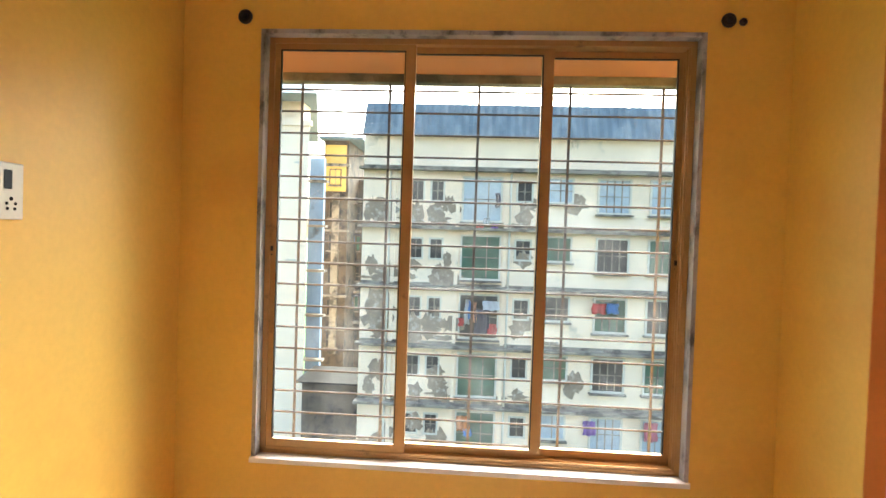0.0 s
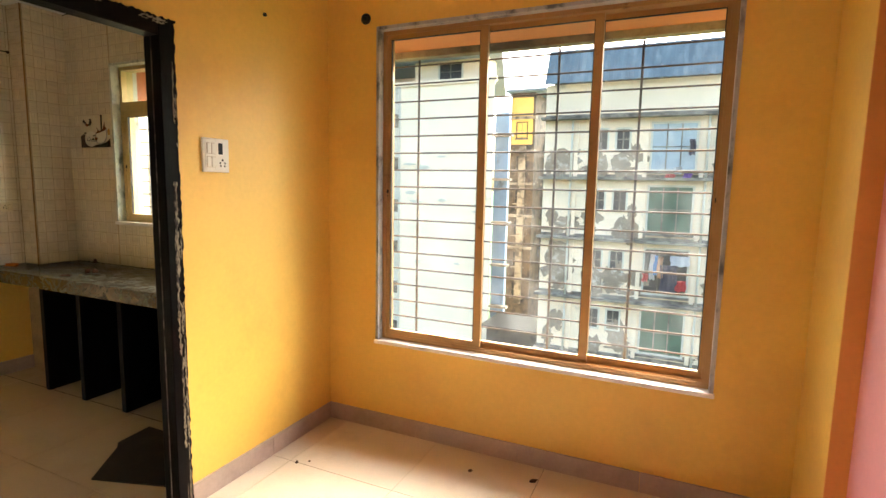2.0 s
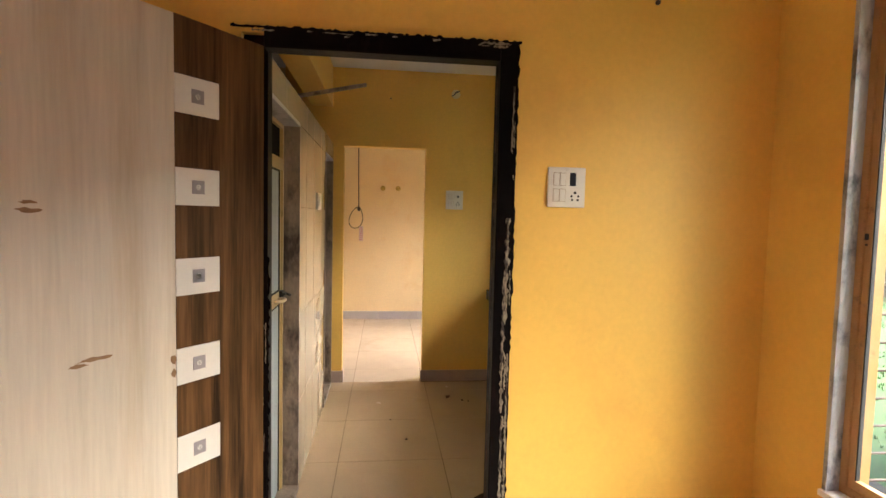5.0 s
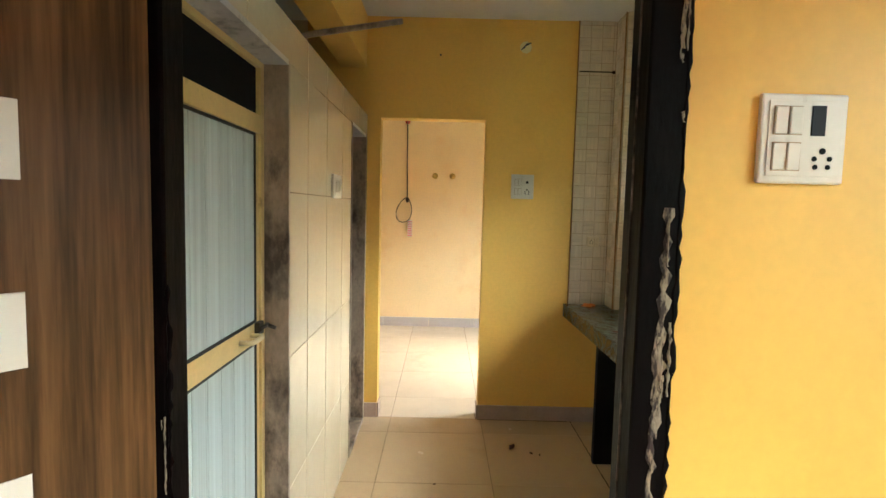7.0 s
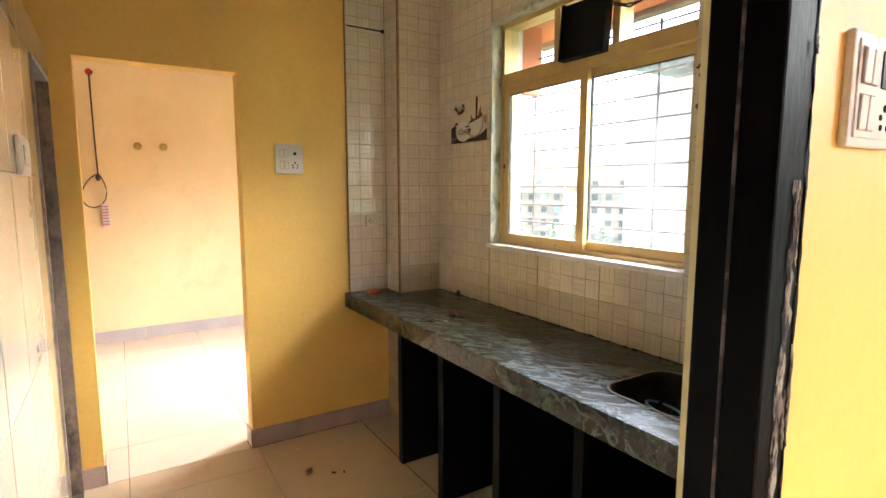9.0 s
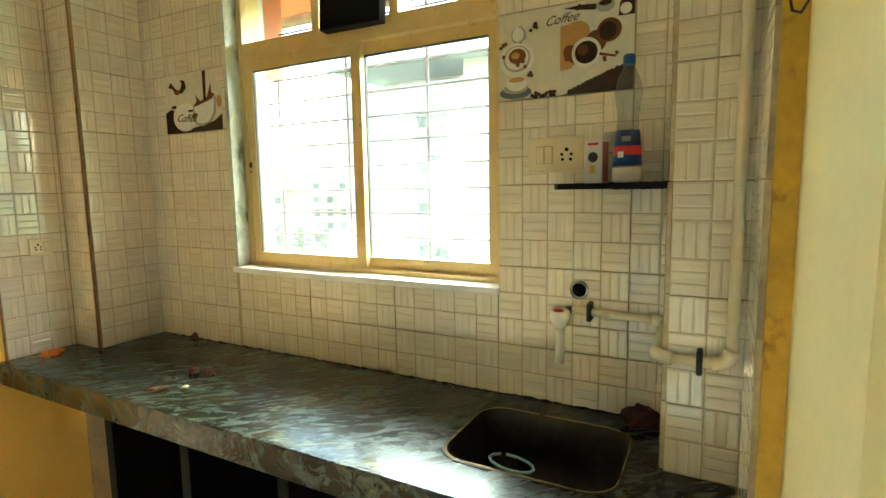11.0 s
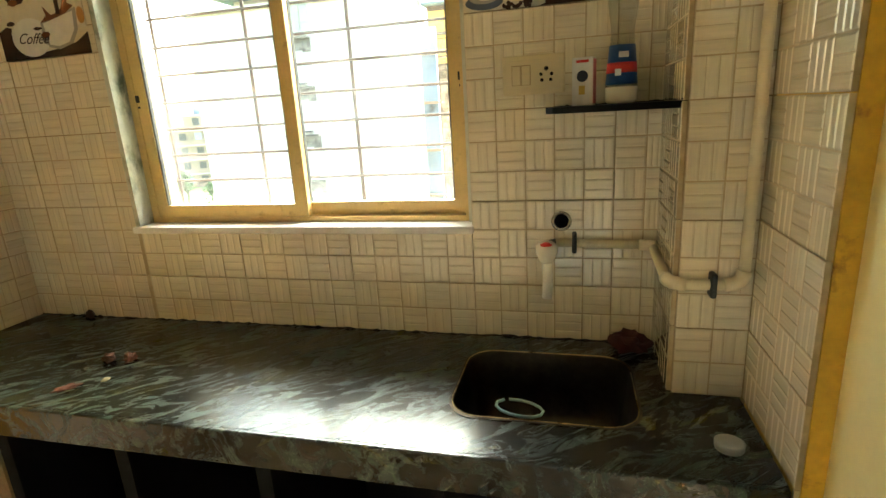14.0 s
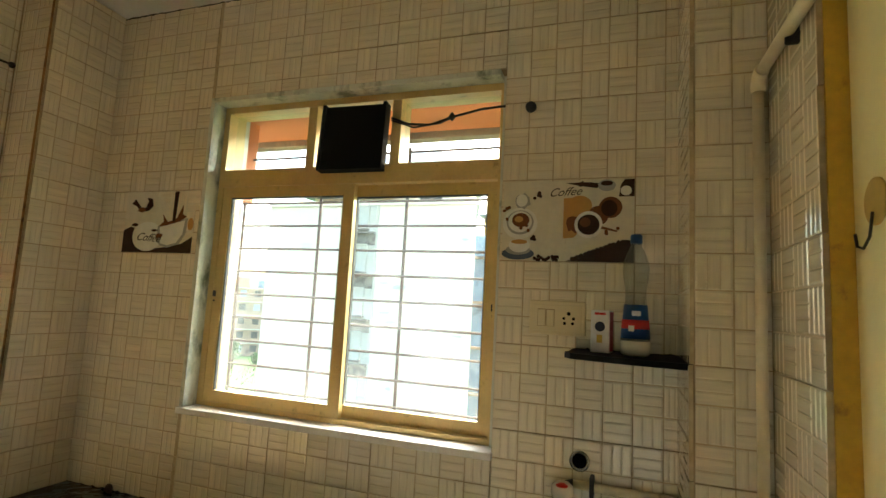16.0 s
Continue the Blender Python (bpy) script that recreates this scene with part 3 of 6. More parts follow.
part("drip_edge", bx(-1.25, 1.25, 3.43, 3.502, 2.352, 2.402, 0.006), M["slab"], shade, "grey cement drip edge")
part("drip_edge", bx(-3.70, -1.40, 3.43, 3.502, 2.385, 2.422, 0.006), M["slab"], shade2, "grey cement drip edge")

kwin = tagged(new("window_2"), "kitchen sliding window in pale gold aluminium with top vents", "window", kind="structure")
marble_lining(kwin, KX0, KX1, KZ0, KZ1, KY - 0.012, 2.80, jamb="marble_pale", back=0.052)
kx0, kx1, kz0, kz1 = KX0 + 0.018, KX1 - 0.004, KZ0 + 0.022, KZ1 - 0.018
bm = bx(kx0, kx0 + 0.024, 2.66, 2.75, kz0, kz1)
box(bm, kx1 - 0.024, kx1, 2.66, 2.75, kz0, kz1)
box(bm, kx0 + 0.024, kx1 - 0.024, 2.66, 2.75, kz1 - 0.024, kz1)
box(bm, kx0 + 0.024, kx1 - 0.024, 2.66, 2.75, kz0, kz0 + 0.016)
box(bm, kx0 + 0.024, kx1 - 0.024, 2.66, 2.75, 1.965, 2.030)
box(bm, -2.735, -2.700, 2.665, 2.745, 2.030, kz1 - 0.024)
box(bm, -2.400, -2.365, 2.665, 2.745, 2.030, kz1 - 0.024)
part("window_frame", bm, M["gold_alu"], kwin, "pale gold aluminium frame")
sash(kwin, kx0 + 0.02, -2.525, 2.665, kz0 + 0.014, 1.967, M["gold_alu"], latch=kx0 + 0.03, glass="glass_dusty")
sash(kwin, -2.575, kx1 - 0.02, 2.695, kz0 + 0.014, 1.967, M["gold_alu"], latch=kx1 - 0.03, glass="glass_dusty")
for a, b in ((kx0 + 0.024, -2.735), (-2.365, kx1 - 0.024)):
    p = part("pane", bx(a, b, 2.70, 2.704, 2.030, kz1 - 0.024), M["glass"], kwin)
    p.visible_shadow = False
v = thing("vent_flap", "black square flap hanging open in the kitchen window's top vent", "vent flap", (-2.535, 2.655, 2.238))
p = part("flap_panel", bx(-0.115, 0.115, -0.012, 0.012, -0.225, 0.0, 0.003), M["support"], v)
p.rotation_euler = (radians(-4), 0, radians(2))
bm = bx(-0.122, -0.11, -0.02, 0.02, -0.235, 0.005)
box(bm, 0.11, 0.122, -0.02, 0.02, -0.235, 0.005)
box(bm, -0.11, 0.11, -0.02, 0.02, -0.235, -0.222)
p = part("flap_frame", bm, M["support"], v)
p.rotation_euler = (radians(-4), 0, radians(2))

# ---- kitchen doorway and its open leaf ----
dr = tagged(new("door_1"), "dark brown painted door frame with chipped, ragged edges", "door frame", kind="structure")
part("jamb", bx(-1.285, -1.262, 0.605, DY0, 0, 2.10, 0.004), M["black_paint"], dr)
part("jamb", bx(-1.297, -1.207, DY1 + 0.004, 1.612, 0, 2.10, 0.004), M["black_paint"], dr)
part("jamb_lining", bx(-1.336, -1.263, 0.691, 0.713, 0, 2.05, 0.002), M["black_paint"], dr)
part("head", bx(-1.285, -1.207, DY0, DY1 + 0.004, DZ, 2.10, 0.004), M["black_paint"], dr)
part("rebate", bx(-1.256, -1.252, DY1 + 0.001, DY1 + 0.005, 0, DZ, 0.001), M["scraped"], dr, "scraped edge of the door rebate")


def ragged(length, width, seed, n=44):
    """A thin uneven smear of filler and paint, along +z, lying in the plane x = 0."""
    rnd = random.Random(seed)
    bm = bmesh.new()
    prev = None
    for k in range(n + 1):
        z = length * k / n
        a, b = -width * (0.1 + 0.5 * rnd.random()), width * (0.05 + 0.6 * rnd.random() ** 2)
        t = 0.0006 + 0.0014 * rnd.random()
        row = [bm.verts.new((0, a, z)), bm.verts.new((t, a * 0.5, z)), bm.verts.new((t, b * 0.5, z)), bm.verts.new((0, b, z))]
        if prev:
            for i in range(3):
                bm.faces.new((prev[i], prev[i + 1], row[i + 1], row[i]))
        prev = row
    return bm


for (x, y, z), L, rot, sd in (((-1.2065, 1.609, 0.0), 2.10, (0, 0, 0), 3), ((-1.2065, 1.62, 2.098), 1.02, (90, 0, 0), 5), ((-1.2615, 0.716, 0.0), 1.3, (0, 0, 0), 7)):
    s = part("ragged_paint", ragged(L, 0.013, sd, 110), M["black_paint"], dr, "uneven dark paint edge")
    s.matrix_world = pose(x, y, z, *rot)
    rnd = random.Random(sd + 50)
    for k in range(int(L * 15)):
        ln = 0.015 + 0.14 * rnd.random() ** 2.5
        u = (L * 0.97 - ln) * rnd.random() ** 1.3
        s = part("paint_chip", ragged(ln, 0.003 + 0.013 * rnd.random() ** 2, sd * 100 + k, 6 + int(ln * 90)), M["chip"], dr)
        s.matrix_world = pose(x, y, z, *rot) @ Matrix.Translation((0.0042, -0.006 - 0.018 * rnd.random() ** 1.5, u))
for z0, ln, dy, w, seed in ((1.06, 0.40, -0.020, 0.022, 31), (0.72, 0.52, -0.026, 0.018, 32), (0.0, 0.95, -0.006, 0.012, 33), (0.30, 0.40, -0.022, 0.014, 34), (1.72, 0.22, -0.012, 0.010, 35)):
    s = part("bare_filler", ragged(ln, w, seed, int(ln * 70)), M["chip"], dr, "bare cream filler where the dark paint has peeled")
    s.matrix_world = pose(-1.2060, 1.609 + dy, z0)
leaf_turn = math.degrees(math.atan2(-0.6, 0.8))
leaf = thing("door_leaf", "open scuffed cream laminate door with brown and white blocks", "door", (-1.233, 0.706, 0.012), turn=leaf_turn)
LW, LH, SB, SC = 0.895, 2.03, 0.18, 0.33
part("core", bx(0, LW, -0.034, -0.003, 0, LH, 0.002), M["laminate"], leaf, "cream streaked laminate")
part("hinge_band", bx(0.001, SB, -0.003, 0.0, 0.002, LH - 0.002), M["wood"], leaf, "brown wood-grain laminate band")
sq_top = [1.022 + 0.278 * k for k in (3, 2, 1, 0, -1, -2, -3)]
edge = LH
for zt in sq_top:
    part("brown_block", bx(SB, SC, -0.003, 0.0, zt + 0.001, edge - 0.001), M["wood"], leaf)
    w = part("white_block", bx(SB, SC, -0.003, 0.0, zt - 0.113, zt), M["white_lam"], leaf)
    cx, cz = (SB + SC) / 2, zt - 0.0565
    part("grey_square", bx(cx - 0.021, cx + 0.021, 0.0, 0.0015, cz - 0.021, cz + 0.021), M["grey_lam"], w)
    part("white_dot", lathe(bmesh.new(), [(0.009, 0), (0.009, 0.001)], (cx, 0.0015, cz), 14, "y"), M["white_lam"], w).scale = (1, 1, 1)
    edge = zt - 0.113
part("brown_block", bx(SB, SC, -0.003, 0.0, 0.002, edge - 0.001), M["wood"], leaf)
M["scuff"] = material("brown_scuff", (0.20, 0.11, 0.045), 0.7, vary=0.3, scale=40)
for sx, sz, sw, shh, sd in ((0.70, 1.44, 0.035, 0.008, 1), (0.70, 1.46, 0.02, 0.006, 2), (0.56, 1.045, 0.05, 0.007, 3), (0.60, 1.035, 0.03, 0.006, 4), (0.338, 0.99, 0.012, 0.018, 5), (0.338, 0.95, 0.009, 0.014, 6)):
    rr = random.Random(sd)
    pts = [(sx + sw * math.cos(a) * (0.5 + 0.6 * rr.random()), sz + shh * math.sin(a) * (0.5 + 0.7 * rr.random())) for a in [k * 0.45 for k in range(14)]]
    bm = bmesh.new()
    disc(bm, pts, 0.0, -0.0008)
    bm.transform(Matrix.Translation((0, -0.003, 0)))
    part("scuff", bm, M["scuff"], leaf, "brown scuff mark")
kb = part("knob", lathe(bmesh.new(), [(0.030, 0), (0.030, -0.006), (0.013, -0.010), (0.012, -0.03), (0.026, -0.038), (0.030, -0.055), (0.024, -0.066), (0.008, -0.068), (0.006, -0.062)], (LW - 0.065, -0.003, 0.965), 20, "y"), M["steel"], leaf, "steel door knob")


# ---- bathroom doors ----
def bath_door(x0, x1, y, top, label, cat="door"):
    d = thing("bathroom_door", label, cat, ((x0 + x1) / 2, y, 0))
    hw = (x1 - x0) / 2
    fr = bx(-hw, -hw + 0.028, -0.02, 0.02, 0.02, top)
    box(fr, hw - 0.028, hw, -0.02, 0.02, 0.02, top)
    box(fr, -hw + 0.028, hw - 0.028, -0.02, 0.02, top - 0.028, top)
    box(fr, -hw + 0.028, hw - 0.028, -0.02, 0.02, 1.672, 1.728)
    part("door_frame", fr, M["gold_alu"], d, "pale yellow aluminium frame")
    part("vent_opening", bx(-hw + 0.028, hw - 0.028, -0.004, 0.004, 1.728, top - 0.028), M["socket_hole"], d, "dark open vent")
    lf = bx(-hw + 0.030, hw - 0.030, -0.006, 0.012, 1.005, 1.068)
    box(lf, -hw + 0.030, -hw + 0.045, -0.006, 0.012, 0.03, 1.668)
    box(lf, hw - 0.045, hw - 0.030, -0.006, 0.012, 0.03, 1.668)
    rail = part("leaf_rail", lf, M["gold_alu"], d)
    for z0, z1 in ((0.03, 1.003), (1.072, 1.668)):
        n = 7
        wdt = (2 * hw - 0.092) / n
        for k in range(n):
            part("panel_strip", bx(-hw + 0.046 + k * wdt, -hw + 0.046 + (k + 1) * wdt - 0.003, -0.004, 0.004, z0, z1, 0.0015), M["pvc_panel"], d)
    for z in (1.0715, 1.6685, 0.9995):
        part("gasket", bx(-hw + 0.046, hw - 0.046, 0.004, 0.010, z - 0.004, z + 0.004), M["rubber"], d, "black rubber gasket")
    part("gasket", bx(-hw + 0.0455, -hw + 0.050, 0.004, 0.010, 0.03, 1.664), M["rubber"], d, "black rubber gasket")
    part("panel_backing", bx(-hw + 0.046, hw - 0.046, -0.006, -0.0045, 0.03, 1.668), M["grey_lam"], d)
    hd = tube(bmesh.new(), [(-hw + 0.10, 0.012, 1.036), (-hw + 0.10, 0.045, 1.036), (-hw + 0.12, 0.052, 1.036), (-hw + 0.17, 0.052, 1.036), (-hw + 0.19, 0.045, 1.036), (-hw + 0.19, 0.012, 1.036)], 0.008)
    part("handle", hd, M["ivory_plastic"], d, "ivory pull handle")
    bl = tube(bmesh.new(), [(-hw - 0.02, 0.03, 1.05), (-hw + 0.075, 0.03, 1.05)], 0.007)
    box(bl, -hw + 0.03, -hw + 0.07, 0.012, 0.028, 1.03, 1.07)
    tube(bl, [(-hw + 0.005, 0.03, 1.05), (-hw + 0.005, 0.06, 1.04)], 0.006)
    part("bolt", bl, M["dark_metal"], d, "dark sliding bolt")
    return d


bath_door(-2.033, -1.345, 0.605, 1.905, "bathroom door with ribbed grey plastic panels and yellowish frame")
def stone_frame(x0, x1, top, label):
    s = tagged(new("door_2"), label, "door frame", kind="structure")
    part("jamb", bx(x0 - 0.003, x0 + 0.014, 0.548, BY + 0.014, 0, top), M["stone_frame"], s)
    part("jamb", bx(x1 - 0.014, x1 + 0.003, 0.548, BY + 0.014, 0, top), M["stone_frame"], s)
    part("head", bx(x0 + 0.014, x1 - 0.014, 0.548, BY + 0.014, top - 0.014, top + 0.003), M["marble"], s, "grey stone head")
    part("threshold", bx(x0 + 0.014, x1 - 0.014, 0.548, BY + 0.014, 0, 0.03), M["stone_frame"], s)


stone_frame(BX0, BX1, BTOP, "stained grey stone surround of the bathroom door")
stone_frame(B2X0, B2X1, BTOP, "stained grey stone surround of the dark second doorway")
structure("door_3", bx(B2X0 + 0.016, B2X1 - 0.016, 0.50, 0.53, 0.03, BTOP - 0.016, 0.002), M["grey_lam"], "dark grey closed toilet door", "door")

# ---- kitchen counter ----
CZ = 0.822
ct = thing("kitchen_counter", "dark green marble kitchen worktop with grimy edges", "worktop", (-2.6, 2.3, CZ))
SX0, SX1, SY0, SY1 = -1.985, -1.575, 2.18, 2.50


def ring_plate(x0, x1, y0, y1, hx0, hx1, hy0, hy1, z0, z1, r=0.07, seg=6):
    """A flat plate with a round-cornered hole."""
    bm = bmesh.new()
    hole = []
    for cx, cy, a0 in ((hx1 - r, hy1 - r, 0), (hx0 + r, hy1 - r, 90), (hx0 + r, hy0 + r, 180), (hx1 - r, hy0 + r, 270)):
        for k in range(seg + 1):
            a = radians(a0 + 90 * k / seg)
            hole.append((cx + r * math.cos(a), cy + r * math.sin(a)))
    outer = []
    for i, (hx, hy) in enumerate(hole):
        q = i // (seg + 1)
        k = i % (seg + 1)
        corner = ((x1, y1), (x0, y1), (x0, y0), (x1, y0))[q]
        if k == seg // 2:
            outer.append(corner)
        elif (k < seg // 2) == (q in (0, 2)):
            outer.append((corner[0], hy))
        else:
            outer.append((hx, corner[1]))
    for z, flip in ((z1, False), (z0, True)):
        h = [bm.verts.new((*p, z)) for p in hole]
        o = [bm.verts.new((*p, z)) for p in outer]
        for i in range(len(h)):
            j = (i + 1) % len(h)
            bm.faces.new((h[i], o[i], o[j], h[j]) if not flip else (h[j], o[j], o[i], h[i]))
        if not flip:
            th, to = h, o
        else:
            for i in range(len(h)):
                j = (i + 1) % len(h)
                bm.faces.new((th[i], th[j], h[j], h[i]))
                bm.faces.new((to[j], to[i], o[i], o[j]))
    return bm, hole


off = Matrix.Translation((2.6, -2.3, -CZ))
bm, hole = ring_plate(FX, -1.357, 2.06, KY, SX0, SX1, SY0, SY1, CZ - 0.03, CZ)
bm.transform(off)
part("top_slab", bm, M["granite"], ct)
bm = bx(FX, -1.357, 2.045, 2.06, CZ - 0.085, CZ + 0.001, 0.004)
bm.transform(off)
part("front_edge", bm, M["granite"], ct, "deep dark green front edge")
sk = thing("kitchen_sink", "dark steel sink sunk into the marble worktop", "sink", (-1.78, 2.34, CZ - 0.19))
bm = bmesh.new()
rows = []
cxm, cym = (SX0 + SX1) / 2, (SY0 + SY1) / 2
for s, z in ((1.03, 0.192), (1.0, 0.194), (0.985, 0.188), (0.95, 0.10), (0.88, 0.02), (0.75, 0.004), (0.1, 0.0)):
    rows.append([bm.verts.new(((x - cxm) * s, (y - cym) * s, z)) for x, y in hole])
for a, b in zip(rows, rows[1:]):
    for i in range(len(a)):
        j = (i + 1) % len(a)
        bm.faces.new((a[i], a[j], b[j], b[i])).smooth = True
bm.faces.new(rows[-1])
# gold tone paints the highlights that run along the sink's rim
M["rim_glint"] = material("gold_rim_glint", (0.40, 0.28, 0.13), 0.28, metal=0.9, vary=0.5, scale=14)
M["loop"] = material("pale_blue_plastic", (0.30, 0.50, 0.56), 0.4, vary=0.1)
M["sink"] = material("dull_dark_steel", (0.06, 0.048, 0.035), 0.35, metal=0.8, vary=0.4, scale=10, second=(0.015, 0.012, 0.009), patch=(0.45, 0.7), patch_scale=6)
part("basin", bm, M["sink"], sk)
rim = tube(bmesh.new(), [((x - cxm) * 0.995, (y - cym) * 0.995, 0.1935) for x, y in list(hole) + [hole[0]]], 0.0016, 6)
part("rim", rim, M["rim_glint"], sk, "thin rim coloured gold for its highlights")
part("drain", lathe(bmesh.new(), [(0.035, 0.001), (0.035, 0.006), (0.026, 0.007), (0.02, 0.003)], (0.02, 0.03, 0), 18), M["steel"], sk, "round steel drain")
bm = tube(bmesh.new(), [(-0.055 + 0.055 * math.cos(a + 2.4), -0.045 + 0.045 * math.sin(a + 2.4), 0.15 + 0.01 * math.sin(a)) for a in [k * 0.5 for k in range(13)]], 0.0036, 6)
part("plastic_loop", bm, M["loop"], sk, "thin pale blue plastic loop")
for x in (-3.23, -2.83, -2.42, -2.0, -1.50):
    tagged(part("counter_support", bx(x - 0.02, x + 0.02, 2.11, KY - 0.013, 0, CZ - 0.031), M["support"]), "upright black stone slab under the worktop", "support", "counter supports")
# panel coloured black to deepen the shade below the worktop
structure("alcove_backing", bx(FX + 0.002, -1.36, KY - 0.011, KY - 0.002, 0, CZ - 0.031), M["support"], "black panel painting the shade under the worktop", "wall")

# right corner column and left shaft
structure("column_1", bx(-1.497, -1.312, 2.352, KY, 0, KCEIL), M["tile_joint"], "tiled corner column", "column")
structure("column_2", bx(FX, -3.642, 2.33, KY, 0, KCEIL), M["tile_joint"], "tiled pipe shaft in the corner", "column")
structure("tile_bed", bx(-1.343, -1.3101, 2.05, 2.352, 0, KCEIL), M["edge_yellow"], "thick tile bed with a yellow painted edge", "wall")
structure("tile_bed_far", bx(FX, FX + 0.004, 2.075, 2.33, CZ, KCEIL), M["tile_joint"], "tile bed on the far wall", "wall")


# ---- fittings ----
def switchboard(centre, w, hgt, turn, rows, label, mat="white_plastic", parent=None, name="switchboard"):
    """A wall plate; rows are (kind, x, z, w, h) from the plate's middle. The plate faces its own -y."""
    sb = thing(name, label, "switchboard", centre, turn=turn)
    part("plate", bx(-w / 2, w / 2, -0.012, 0.0, -hgt / 2, hgt / 2, 0.004), M[mat], sb)
    part("inner_plate", bx(-w / 2 + 0.012, w / 2 - 0.012, -0.0145, -0.012, -hgt / 2 + 0.012, hgt / 2 - 0.012, 0.001), M[mat], sb)
    for kind, x, z, ww, hh in rows:
        if kind == "rocker":
            r = part("rocker", bx(x - ww / 2, x + ww / 2, -0.0185, -0.0145, z - hh / 2, z + hh / 2, 0.0015), M[mat], sb)
            r.rotation_euler = (radians(1.5), 0, 0)
            part("rocker_gap", bx(x - ww / 2 - 0.0015, x + ww / 2 + 0.0015, -0.0150, -0.0146, z - hh / 2 - 0.0015, z + hh / 2 + 0.0015), M["tile_joint"], sb)
        elif kind == "regulator":
            part("regulator", bx(x - ww / 2, x + ww / 2, -0.016, -0.0145, z - hh / 2, z + hh / 2, 0.001), M["dark_insert"], sb, "dark blue regulator insert")
        elif kind == "socket":
            for dx, dz, r in ((0, 0.36, 0.15), (-0.36, 0, 0.12), (0.36, 0, 0.12), (-0.3, -0.38, 0.12), (0.3, -0.38, 0.12)):
                part("socket_hole", lathe(bmesh.new(), [(ww * r, 0), (ww * r, 0.0012)], (x + dx * ww, -0.0145, z + dz * ww), 10, "y"), M["socket_hole"], sb)
    return sb


main_rows = [("rocker", -0.042, 0.030, 0.021, 0.045), ("rocker", -0.017, 0.030, 0.021, 0.045), ("rocker", -0.042, -0.030, 0.021, 0.045), ("rocker", -0.017, -0.030, 0.021, 0.045),
             ("regulator", 0.022, 0.030, 0.024, 0.050), ("socket", 0.032, -0.033, 0.036, 0)]
switchboard((LX, 1.813, 1.581), 0.146, 0.150, 90, main_rows, "square ivory switchboard on the yellow wall by the doorway")
far_rows = [("rocker", -0.042, 0.030, 0.02, 0.04), ("rocker", -0.018, 0.030, 0.02, 0.04), ("rocker", -0.042, -0.032, 0.02, 0.04), ("rocker", -0.018, -0.032, 0.02, 0.04),
            ("regulator", 0.03, 0.03, 0.016, 0.016), ("socket", 0.03, -0.033, 0.036, 0)]
switchboard((FX, 1.738, 1.606), 0.150, 0.162, 90, far_rows, "square white switchboard on the yellow kitchen wall")
switchboard((FX + 0.013, 2.222, 1.250), 0.080, 0.068, 90, [("rocker", 0.018, 0, 0.018, 0.035), ("socket", -0.012, 0.0, 0.026, 0)], "small ivory socket plate on the tiles", "ivory_plastic", name="socket_plate")
switchboard((-1.815, KY - 0.010, 1.543), 0.155, 0.095, 0, [("rocker", -0.042, 0, 0.020, 0.045), ("rocker", -0.018, 0, 0.020, 0.045), ("socket", 0.032, 0.0, 0.036, 0)], "ivory switch and socket plate beside the shelf", "ivory_plastic")
switchboard((-2.80, BY + 0.009, 1.54), 0.17, 0.11, 180, [("rocker", -0.045, 0, 0.02, 0.05), ("rocker", -0.018, 0, 0.02, 0.05), ("rocker", 0.012, 0, 0.02, 0.05)], "ivory switch plate on the tiled bathroom wall")


def wall_plug(at, r, label, turn=0):
    k = thing("curtain_bracket", label, "curtain bracket", at, turn=turn)
    part("rose", lathe(bmesh.new(), [(r, 0), (r, 0.006), (r * 0.8, 0.012), (r * 0.6, 0.013), (r * 0.55, 0.004)], (0, 0, 0), 20, "y"), M["dark_metal"], k)
    part("peg", lathe(bmesh.new(), [(r * 0.42, 0), (r * 0.42, 0.02), (r * 0.3, 0.024)], (0, 0, 0), 14, "y"), M["rubber"], k)
    return k


wall_plug((-0.969, WY, 2.381), 0.030, "dark round curtain rod bracket on the yellow wall")
wall_plug((0.968, WY, 2.380), 0.028, "dark round curtain rod bracket on the yellow wall")
wall_plug((1.022, WY, 2.374), 0.015, "small dark plug beside the curtain bracket")
tagged(part("nail", lathe(bmesh.new(), [(0.009, -0.004), (0.009, 0.01), (0.004, 0.014)], (LX, 2.144, 2.284), 12, "x"), M["dark_metal"]), "dark nail head in the yellow wall", "nail")
tagged(part("nail", lathe(bmesh.new(), [(0.006, -0.004), (0.006, 0.008), (0.003, 0.01)], (FX, 1.172, 2.452), 12, "x"), M["dark_metal"]), "dark nail head in the yellow kitchen wall", "nail")
bm = tube(bmesh.new(), [(FX - 0.002, 1.70, 2.50), (FX + 0.02, 1.705, 2.50), (FX + 0.03, 1.72, 2.515), (FX + 0.02, 1.745, 2.53)], 0.004, 6)
tube(bm, [(FX - 0.002, 1.715, 2.505), (FX + 0.02, 1.73, 2.53), (FX + 0.025, 1.76, 2.535)], 0.004, 6)
tagged(part("loose_wires", bm, M["rubber"]), "black loose wire ends sticking out of the wall", "wires")
structure("wire_patch", lathe(bmesh.new(), [(0.04, 0), (0.035, 0.003)], (FX, 1.73, 2.515), 9, "x"), M["cream"], "pale filled patch around the loose wires", "patch")
tagged(part("wall_clip", bx(FX, FX + 0.012, 2.080, 2.092, 1.735, 1.770, 0.003), M["ivory_plastic"]), "small yellow clip at the edge of the tiles", "clip")
hk = thing("ceiling_hook", "thin black wire hook hanging from the kitchen ceiling", "hook", (-2.9, 1.42, KCEIL))
